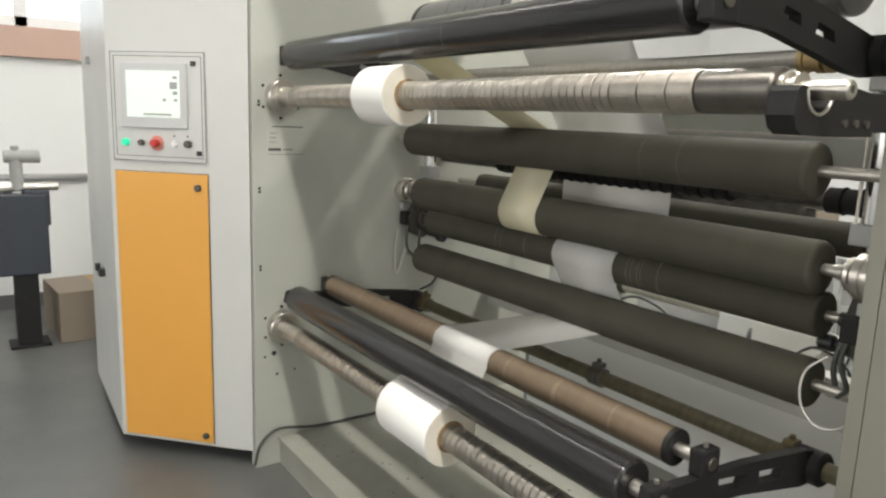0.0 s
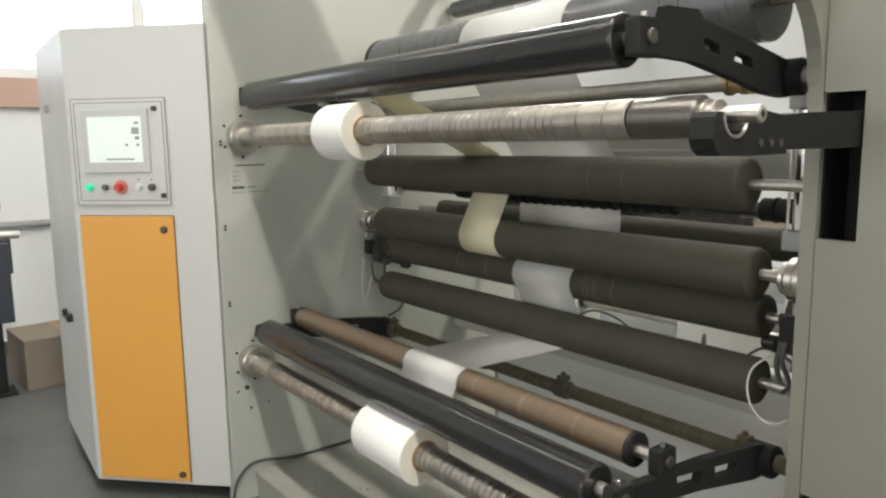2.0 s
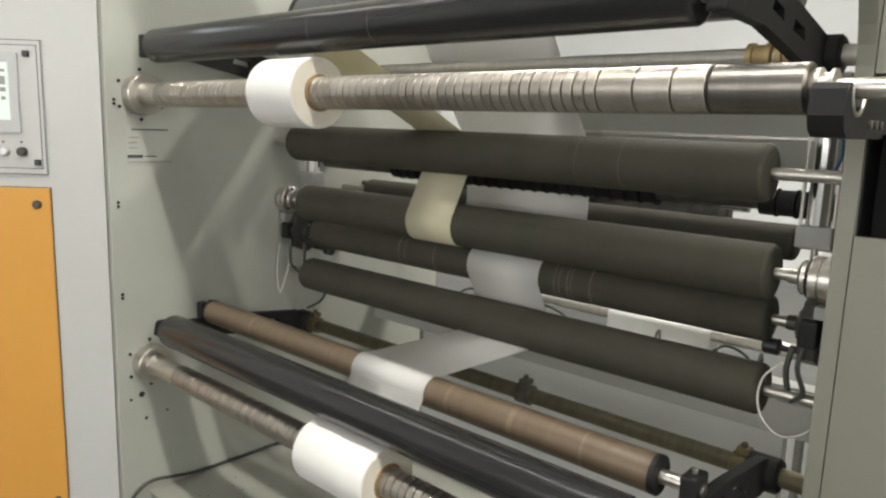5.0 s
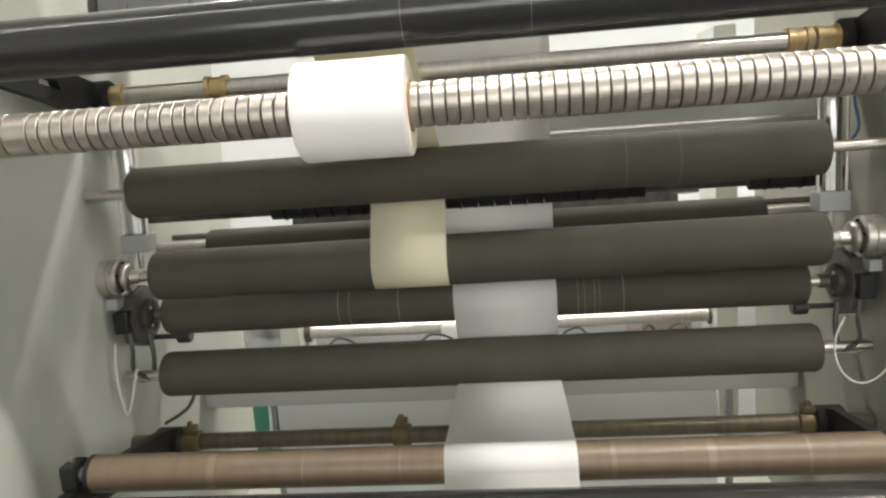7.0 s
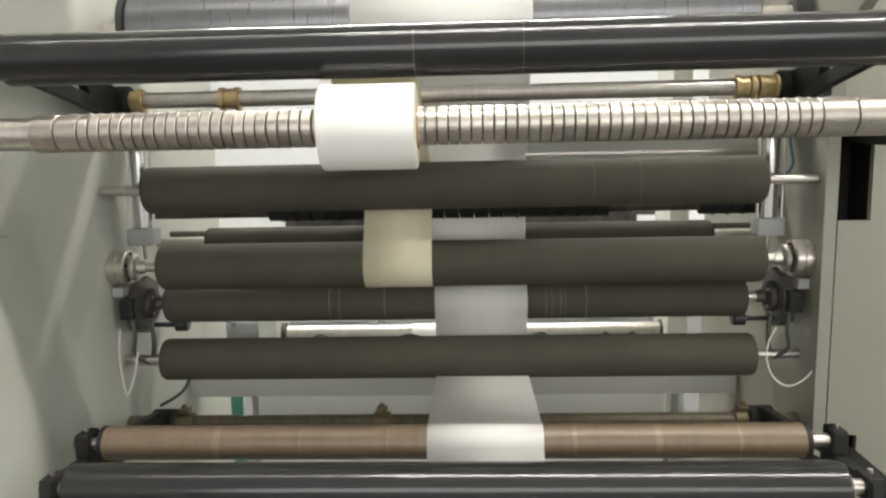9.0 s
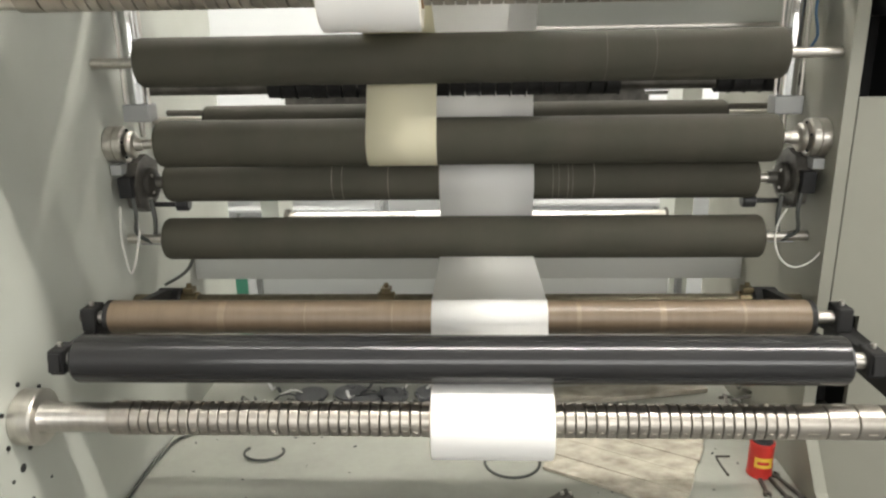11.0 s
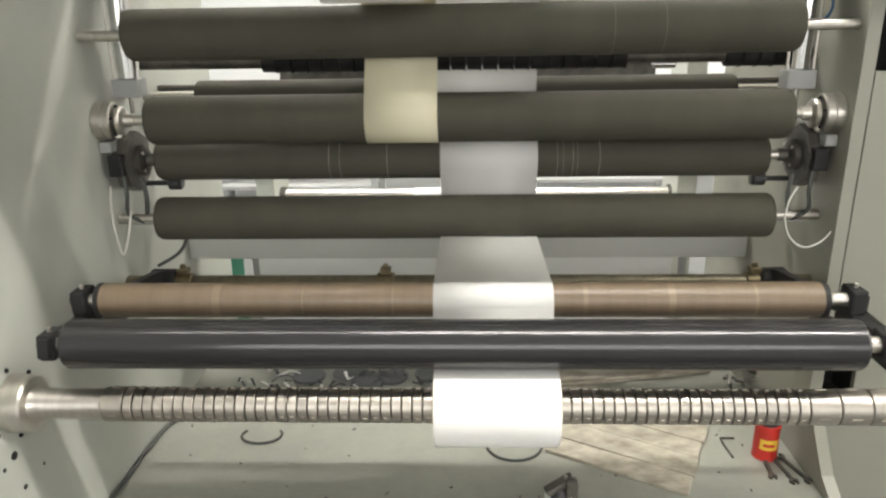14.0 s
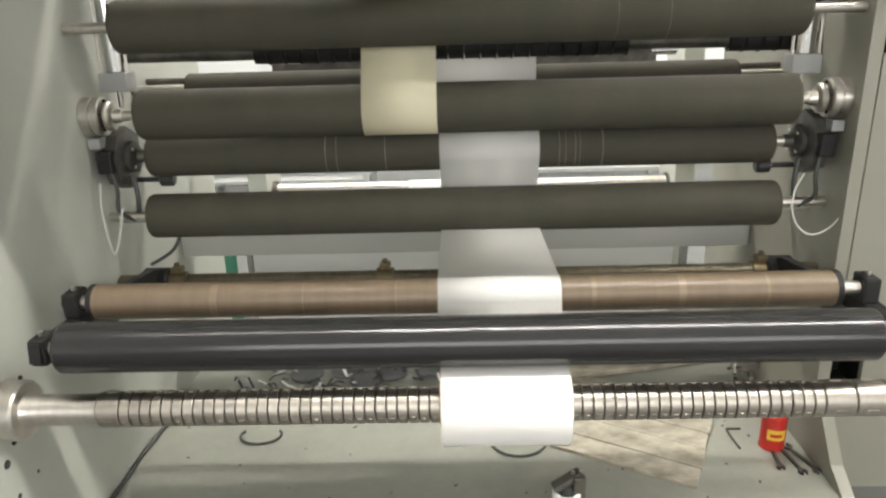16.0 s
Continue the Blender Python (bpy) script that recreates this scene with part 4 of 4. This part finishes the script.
def bearing_lever(s, x_wall, label):
    """Cast lever that carries the third roller's end, with hanging hoses."""
    y, z = R3[0], R3[1]
    l = thing("bearing_lever", (x_wall, y, z), label, "bearing lever", "bearing levers")
    xa = x_wall + s * 0.035
    bm = B(); plate(bm, [(y - 0.09, z - 0.07), (y - 0.02, z - 0.10), (y + 0.06, z - 0.06), (y + 0.08, z + 0.06), (y + 0.0, z + 0.10), (y - 0.07, z + 0.08), (y - 0.11, z + 0.01)], xa, xa + s * 0.04)
    part("lever_plate", bm, DARKIRON, l)
    bm = B(); lathe(bm, (xa + s * 0.035, y, z), (s, 0, 0), [(0, 0.045), (0.006, 0.052), (0.022, 0.052), (0.03, 0.040), (0.034, 0.022), (0.06, 0.020)], 28)
    part("bearing_housing", bm, DARKIRON, l)
    for k in range(4):
        a = radians(90 * k + 45)
        bm = B(); rod(bm, (xa + s * 0.055, y + 0.04 * math.cos(a), z + 0.04 * math.sin(a)), (xa + s * 0.066, y + 0.04 * math.cos(a), z + 0.04 * math.sin(a)), 0.006, 6)
        part("bolt", bm, STEEL, l)
    bm = B(); box(bm, x_wall, xa, y - 0.04, y + 0.04, z - 0.05, z + 0.05, 0.005)
    part("wall_bracket", bm, DARKIRON, l)
    bm = B(); box(bm, xa - s * 0.01, xa + s * 0.035, y - 0.13, y - 0.085, z - 0.03, z + 0.04, 0.006)
    part("sensor_block", bm, BLACKMETAL, l)
    bm = B(); tube_path(bm, [(xa + s * 0.02, y - 0.1, z - 0.02), (xa + s * 0.03, y - 0.11, z - 0.09), (xa + s * 0.015, y - 0.09, z - 0.16), (xa + s * 0.05, y - 0.06, z - 0.20)], 0.007)
    part("hose", bm, CABLE, l, "black rubber hose")
    bm = B(); tube_path(bm, [(xa + s * 0.06, y - 0.05, z - 0.05), (xa + s * 0.07, y - 0.06, z - 0.12), (xa + s * 0.055, y - 0.05, z - 0.2)], 0.008)
    part("hose", bm, CABLE, l)
    bm = B(); box(bm, xa + s * 0.0, xa + s * 0.09, y - 0.045, y - 0.02, z - 0.215, z - 0.195, 0.004)
    part("hose_clamp", bm, GREYPLASTIC, l)
    bm = B(); rod(bm, (xa, y + 0.03, z - 0.085), (x_wall + s * 0.15, y + 0.03, z - 0.085), 0.009, 12)
    lathe(bm, (x_wall + s * 0.15, y + 0.03, z - 0.085), (s, 0, 0), [(0, 0.018), (0.004, 0.024), (0.04, 0.024), (0.046, 0.019)], 20)
    part("adjusting_knob", bm, BLACKPLASTIC, l, "black adjusting knob")
    return l


bearing_lever(-1, RX, "dark oily cast bearing lever with hanging black hoses")
bearing_lever(1, WX, "dark oily cast bearing lever on the side plate")

# the cable loop on the right, the hanging wire on the left
bm = B(); tube_path(bm, [(-0.855, 2.01, 1.19), (-0.853, 2.0, 1.10), (-0.862, 1.985, 1.02), (-0.90, 1.985, 0.945), (-0.957, 1.985, 0.917), (-1.005, 1.985, 0.945), (-1.027, 1.99, 1.00), (-1.02, 2.0, 1.06), (-0.985, 2.03, 1.10)], 0.0032)
solid("cable", bm, WHITECABLE, (-0.95, 2.0, 0.915), "pale grey cable hanging in a loop at the roller ends", "cable", "cables")
bm = B(); tube_path(bm, [(-3.17, 2.0, 1.13), (-3.175, 1.99, 1.05), (-3.17, 1.985, 0.97), (-3.16, 1.99, 0.90), (-3.14, 2.0, 0.95), (-3.125, 2.02, 1.04)], 0.004)
solid("cable", bm, WHITECABLE, (-3.17, 2.0, 0.9), "thin pale wire hanging down the side plate", "cable", "cables")
bm = B(); tube_path(bm, [(-3.195, 1.245, 0.02), (-3.188, 1.27, 0.12), (-3.185, 1.36, 0.185), (-3.188, 1.55, 0.155), (-3.19, 1.80, 0.15), (-3.188, 2.05, 0.15), (-3.15, 2.20, 0.15), (-2.95, 2.32, 0.15)], 0.007)
solid("cable", bm, CABLE, (-3.19, 1.7, BASEZ), "dark cable lying along the machine base", "cable", "cables")
for cx, cy, a0, a1 in ((-2.80, 2.10, 0.075, 0.055), (-1.86, 2.05, 0.10, 0.10)):
    bm = B(); tube_path(bm, [(cx + a0 * math.cos(radians(t)), cy + a1 * math.sin(radians(t)), BASEZ + 0.006) for t in range(150, 395, 20)], 0.005)
    solid("cable", bm, CABLE, (cx, cy, BASEZ), "dark wire curled on the machine base", "cable", "cables")
bm = B(); tube_path(bm, [(-0.90, 2.16, 1.80), (-0.93, 2.12, 1.72), (-0.925, 2.10, 1.64), (-0.94, 2.11, 1.60)], 0.0045)
solid("air_hose", bm, BLUEPLASTIC, (-0.92, 2.12, 1.6), "blue plastic air hose at the air cylinder", "hose")
bm = B(); tube_path(bm, [(-3.10, 2.1, 0.82), (-3.02, 2.12, 0.87), (-2.98, 2.16, 0.96), (-2.93, 2.30, 0.99), (-2.90, 2.45, 0.90), (-2.85, 2.60, 0.86)], 0.006)
solid("cable", bm, CABLE, (-2.95, 2.3, 0.82), "dark cable behind the lower guide roller", "cable", "cables")

# ---- things on the base ----
rnd = random.Random(7)


def stained_boards():
    b = thing("stained_boards", (-1.5, 2.25, BASEZ), "pale stained wooden boards lying on the machine base", "boards")
    d = Vector((0.875, -0.485, 0)); n = Vector((0.42, 0.907, 0))
    p0 = Vector((-1.315, 1.767, BASEZ))
    for k, (w0, w1, length, slip) in enumerate(((0.0, 0.098, 0.50, 0.0), (0.101, 0.215, 0.62, 0.004), (0.217, 0.318, 0.70, -0.002), (0.320, 0.43, 0.74, 0.003), (0.432, 0.53, 0.70, -0.004))):
        # each board runs back from the skewed near edge
        m0, m1 = p0 + n * w0 + d * slip, p0 + n * w1 + d * slip
        ends = [m0, m1, m1 - d * length, m0 - d * length]
        bm = B()
        lo = [bm.verts.new((v.x, v.y, BASEZ + 0.001)) for v in ends]
        hi = [bm.verts.new((v.x, v.y, BASEZ + 0.014 + 0.0015 * (k % 2))) for v in ends]
        bm.faces.new(lo); bm.faces.new(hi)
        for i in range(4):
            bm.faces.new((lo[i], lo[(i + 1) % 4], hi[(i + 1) % 4], hi[i]))
        bmesh.ops.recalc_face_normals(bm, faces=bm.faces[:])
        bmesh.ops.bevel(bm, geom=bm.edges[:], offset=0.002, segments=1, affect="EDGES")
        part("board", bm, BOARD, b)


stained_boards()
bm = B(); obox(bm, pose(-1.36, 2.60, BASEZ + 0.012, 0, 0, 12), 0.75, 0.14, 0.02, 0.003)
solid("stained_board", bm, BOARD, (-1.36, 2.6, BASEZ), "grimy pale board lying under the rear beam", "board")


def paint_can():
    c = thing("red_can", (-0.985, 2.0, BASEZ), "small red can with a yellow label on the base", "can")
    x, y = -0.985, 2.0
    bm = B(); lathe(bm, (x, y, BASEZ), (0, 0, 1), [(0, 0.040), (0.004, 0.043), (0.008, 0.041), (0.125, 0.041), (0.129, 0.043), (0.133, 0.040)], 32)
    part("body", bm, RED, c)
    bm = B()
    vs = []
    for k in range(9):
        a = radians(-140 + 11 * k)
        vs.append([bm.verts.new((x + 0.0418 * math.cos(a), y + 0.0418 * math.sin(a), BASEZ + h)) for h in (0.045, 0.085)])
    for a, b in zip(vs, vs[1:]):
        bm.faces.new((a[0], b[0], b[1], a[1]))
    part("label", bm, LABELYEL, c, "yellow paper label with unreadable print")
    bm = B()
    vs = []
    for k in range(7):
        a = radians(-125 + 9 * k)
        vs.append([bm.verts.new((x + 0.0422 * math.cos(a), y + 0.0422 * math.sin(a), BASEZ + h)) for h in (0.058, 0.070)])
    for a, b in zip(vs, vs[1:]):
        bm.faces.new((a[0], b[0], b[1], a[1]))
    part("print_line", bm, RED, c)
    bm = B(); lathe(bm, (x, y, BASEZ + 0.133), (0, 0, 1), [(0, 0.036), (0.004, 0.034), (0.006, 0.02), (0.02, 0.018), (0.024, 0.014)], 24)
    part("cap", bm, BLACKPLASTIC, c)


paint_can()


def spanner(x0, y0, x1, y1, w):
    s = thing("spanner", ((x0 + x1) / 2, (y0 + y1) / 2, BASEZ), "dark open-ended steel spanner on the base plate", "spanner", "spanners")
    d = Vector((x1 - x0, y1 - y0, 0)); L = d.length; d.normalize()
    ang = math.degrees(math.atan2(d.y, d.x))
    mid = Vector(((x0 + x1) / 2, (y0 + y1) / 2, BASEZ + 0.006))
    bm = B(); obox(bm, Matrix.Translation(mid) @ pose(0, 0, 0, 0, 0, ang), L - 0.03, w, 0.006, 0.002)
    part("shank", bm, DARKIRON, s)
    for e, sg in ((Vector((x0, y0, 0)), -1), (Vector((x1, y1, 0)), 1)):
        n = Vector((-d.y, d.x, 0))
        bm = B()
        c = Vector((e.x, e.y, BASEZ + 0.002))
        pts = []
        r = w * 1.15
        for t in range(50, 311, 20):
            a = radians(t)
            pts.append(c + d * sg * (r * math.cos(a)) + n * (r * math.sin(a)))
        pts += [c + d * sg * r * 1.0 - n * r * 0.45, c - d * sg * r * 0.05 - n * r * 0.42, c - d * sg * r * 0.05 + n * r * 0.42, c + d * sg * r * 1.0 + n * r * 0.45]
        lo = [bm.verts.new(p) for p in pts]
        hi = [bm.verts.new(p + Vector((0, 0, 0.008))) for p in pts]
        bm.faces.new(lo); bm.faces.new(hi)
        for i in range(len(pts)):
            bm.faces.new((lo[i], lo[(i + 1) % len(pts)], hi[(i + 1) % len(pts)], hi[i]))
        bmesh.ops.recalc_face_normals(bm, faces=bm.faces[:])
        part("jaw", bm, DARKIRON, s)


spanner(-0.995, 1.975, -1.005, 1.87, 0.012)
spanner(-0.965, 1.985, -0.945, 1.845, 0.013)
spanner(-0.935, 1.985, -0.895, 1.85, 0.014)
bm = B(); tube_path(bm, [(-1.055, 2.10, BASEZ + 0.005), (-1.09, 2.10, BASEZ + 0.005), (-1.105, 2.09, BASEZ + 0.005), (-1.10, 1.98, BASEZ + 0.005)], 0.004)
solid("hex_key", bm, DARKIRON, (-1.08, 2.04, BASEZ), "bent dark hex key on the base plate", "hex key")


def clamp_tool():
    c = thing("clamp_tool", (-1.735, 1.69, BASEZ), "small steel clamp beside a white plastic ring", "clamp")
    x, y = -1.735, 1.725
    bm = B(); lathe(bm, (x, y, BASEZ), (0, 0, 1), [(0, 0.045), (0.03, 0.045), (0.034, 0.042), (0.034, 0.032), (0.006, 0.030)], 32)
    part("ring", bm, WHITEPLASTIC, c, "white plastic ring")
    bm = B(); lathe(bm, (x, y, BASEZ + 0.006), (0, 0, 1), [(0, 0.030), (0.02, 0.029), (0.05, 0.02), (0.055, 0.015)], 24)
    part("core", bm, BLACKPLASTIC, c)
    bm = B(); obox(bm, pose(-1.735, 1.73, BASEZ + 0.07, 0, -25, 15), 0.10, 0.036, 0.022, 0.006); obox(bm, pose(-1.70, 1.735, BASEZ + 0.045, 0, 0, 10), 0.04, 0.05, 0.09, 0.008)
    part("bracket", bm, DARKIRON, c)
    for dx in (-0.012, 0.012):
        bm = B(); rod(bm, (-1.703 + dx, 1.735, BASEZ + 0.088), (-1.703 + dx, 1.735, BASEZ + 0.10), 0.006, 8)
        part("bolt", bm, STEEL, c)


clamp_tool()

# round knife blanks and trimmings at the rear of the base
for k, (x, y) in enumerate(((-2.72, 2.56), (-2.55, 2.585), (-2.36, 2.56), (-2.19, 2.585), (-2.46, 2.50))):
    bm = B(); lathe(bm, (x, y, BASEZ), (0, 0, 1), [(0, 0.070), (0.002, 0.072), (0.010, 0.072), (0.012, 0.068), (0.012, 0.03)], 36)
    solid("knife_disc", bm, GREYROLL, (x, y, BASEZ), "grey round slitting disc lying on the base", "disc", "loose slitting discs")
for k in range(46):
    x, y = rnd.uniform(-3.0, -1.75), rnd.uniform(2.38, 2.62)
    z = BASEZ + rnd.uniform(0.012, 0.03)
    a, l, w = rnd.uniform(0, 3.14), rnd.uniform(0.03, 0.11), rnd.uniform(0.006, 0.018)
    bm = B()
    rows = []
    for i in range(5):
        t = i / 4 - 0.5
        cx, cy = x + math.cos(a) * l * t, y + math.sin(a) * l * t
        h = z + 0.018 * math.cos(t * 5 + k) * rnd.uniform(0.3, 1)
        h = max(h, BASEZ + 0.003)
        rows.append([bm.verts.new((cx - math.sin(a) * w / 2, cy + math.cos(a) * w / 2, h)), bm.verts.new((cx + math.sin(a) * w / 2, cy - math.cos(a) * w / 2, h)),
                     bm.verts.new((cx + math.sin(a) * w / 2, cy - math.cos(a) * w / 2, h - 0.0015)), bm.verts.new((cx - math.sin(a) * w / 2, cy + math.cos(a) * w / 2, h - 0.0015))])
    for p, q in zip(rows, rows[1:]):
        for i in range(4):
            bm.faces.new((p[i], p[(i + 1) % 4], q[(i + 1) % 4], q[i]))
    bm.faces.new(rows[0]); bm.faces.new(rows[-1])
    bmesh.ops.recalc_face_normals(bm, faces=bm.faces[:])
    if rnd.random() < 0.6:
        solid("trimming", bm, INK, (x, y, BASEZ), "dark curled trimming on the machine base", "scrap", "dark trimmings")
    else:
        solid("trimming", bm, PAPER, (x, y, BASEZ), "white curled paper trimming on the machine base", "scrap", "paper trimmings")
bm = B()
for k in range(70):
    x, y, r = rnd.uniform(-3.1, -0.95), rnd.uniform(1.45, 2.4), rnd.uniform(0.002, 0.006)
    obox(bm, pose(x, y, BASEZ + 0.001, 0, 0, rnd.uniform(0, 180)), r * rnd.uniform(1.5, 3), r, 0.002)
solid("crumbs", bm, INK, (-2.0, 1.9, BASEZ), "dark crumbs and swarf scattered on the base", "swarf", kind="stuff")
# chain hanging at the right of the base
ch = thing("drive_chain", (-0.96, 2.36, BASEZ), "dark oily chain heaped at the rear of the base", "chain")
for k in range(16):
    a = k * 0.9
    x, y, z = -0.96 + 0.05 * math.cos(a) * (0.5 + k / 30), 2.36 + 0.04 * math.sin(a), BASEZ + 0.012 + 0.009 * k
    bm = B(); obox(bm, pose(x, y, z, 20 * math.sin(k), 30 * math.cos(k * 2), 40 * k), 0.045, 0.014, 0.012, 0.004)
    part("link", bm, DARKIRON, ch)

# ---- the hall behind and beside the machine ----
def carton(x, y, z, w, d, h, rz=0, label="brown cardboard carton on the floor"):
    c = thing("carton", (x, y, z), label, "carton", "cartons")
    bm = B(); obox(bm, pose(x, y, z + h / 2, 0, 0, rz), w, d, h, 0.006)
    part("box", bm, BOXCARD, c)
    bm = B(); obox(bm, pose(x, y, z + h + 0.0008, 0, 0, rz), w * 0.98, 0.05, 0.0012)
    part("tape", bm, CARD, c, "brown parcel tape")
    return c


carton(-6.0, 1.0, 0, 0.55, 0.62, 0.37, 5)


def other_machine():
    m = thing("tool_stand", (-5.78, 0.5, 0), "dark steel machine stand with a handwheel and a white readout", "machine")
    bm = B(); box(bm, -5.84, -5.72, 0.49, 0.64, 0.02, 0.62, 0.006)
    part("post", bm, BLACKMETAL, m)
    bm = B(); box(bm, -5.90, -5.68, 0.44, 0.69, 0, 0.02, 0.004)
    part("foot", bm, BLACKMETAL, m)
    bm = B(); box(bm, -5.86, -5.70, 0.40, 0.72, 0.52, 1.08, 0.012); box(bm, -5.85, -5.72, 0.58, 0.74, 0.86, 1.11, 0.01)
    part("head", bm, material("dark_blue_grey_paint", (0.035, 0.042, 0.055), 0.45), m, "dark blue-grey machine head")
    bm = B(); box(bm, -5.84, -5.74, -0.9, 0.42, 0.58, 0.66, 0.006); box(bm, -5.84, -5.74, -0.9, 0.42, 0.98, 1.04, 0.006)
    part("cross_rail", bm, BLACKMETAL, m)
    bm = B(); rod(bm, (-5.76, -0.6, 1.13), (-5.76, 0.80, 1.13), 0.028, 20)
    part("spindle", bm, STEEL, m)
    bm = B(); rod(bm, (-5.76, 0.42, 1.13), (-5.76, 0.52, 1.13), 0.042, 20)
    part("collar", bm, STEEL, m)
    bm = B(); rod(bm, (-5.76, 0.55, 1.11), (-5.76, 0.55, 1.34), 0.04, 20)
    part("column", bm, GREYPLASTIC, m)
    bm = B(); rod(bm, (-5.76, 0.48, 1.34), (-5.76, 0.70, 1.34), 0.045, 20); rod(bm, (-5.76, 0.55, 1.34), (-5.76, 0.55, 1.41), 0.025, 12)
    part("valve", bm, GREYPLASTIC, m, "grey pressure valve")
    bm = B(); box(bm, -5.80, -5.66, 0.16, 0.40, 0.69, 0.95, 0.012)
    r = part("readout", bm, WHITEPLASTIC, m, "white readout box")
    bm = B(); box(bm, -5.659, -5.655, 0.19, 0.36, 0.75, 0.88, 0.001)
    part("display", bm, GREYPLASTIC, r)
    bm = B(); box(bm, -5.84, -5.74, -0.95, -0.82, 0, 1.04, 0.006)
    part("post", bm, BLACKMETAL, m)
    m.location.y -= 0.04


other_machine()
bm = B(); box(bm, XL, XL + 0.02, YF, YB, 0, 0.12, 0.003)
solid("baseboard", bm, material("dark_baseboard", (0.12, 0.12, 0.12), 0.6), (XL, 1, 0), "dark painted baseboard along the white wall", "baseboard", kind="structure")


def rear_bench(x, y, w, label):
    b = thing("workbench", (x, y, 0), label, "workbench", "rear benches")
    bm = B(); box(bm, x - w / 2, x + w / 2, y - 0.35, y + 0.35, 0.72, 0.76, 0.005)
    part("bench_top", bm, WHITEPLASTIC, b)
    for sx in (-1, 1):
        for sy in (-1, 1):
            bm = B(); box(bm, x + sx * (w / 2 - 0.06) - 0.025, x + sx * (w / 2 - 0.06) + 0.025, y + sy * 0.3 - 0.025, y + sy * 0.3 + 0.025, 0, 0.72, 0.003)
            part("leg", bm, GREYPLASTIC, b)
    bm = B(); box(bm, x - w / 2 + 0.06, x + w / 2 - 0.06, y - 0.3, y + 0.3, 0.18, 0.21, 0.004)
    part("shelf", bm, GREYPLASTIC, b)


rear_bench(-3.6, 6.2, 1.6, "white-topped bench with grey legs behind the machine")
rear_bench(-0.9, 6.4, 1.5, "white-topped bench standing behind the machine")
carton(-0.95, 4.9, 0, 0.35, 0.3, 0.34, 10, "brown cardboard carton behind the machine")
carton(-3.35, 6.2, 0.76, 0.4, 0.3, 0.3, -8, "brown cardboard carton on the rear bench")
carton(-1.1, 6.4, 0.76, 0.35, 0.3, 0.25, 6, "small cardboard carton on the rear bench")
bm = B(); prism(bm, [(-3.62, 3.15), (-3.30, 3.15), (-3.24, 3.42), (-3.62, 3.42)], 0.0, 0.46, 0.02)
solid("green_bin", bm, GREENPAINT, (-3.43, 3.3, 0), "dark green bin standing behind the machine", "bin")


def motions():
    """The machine stands still in the shot; only the camera moves."""
    return None


motions()
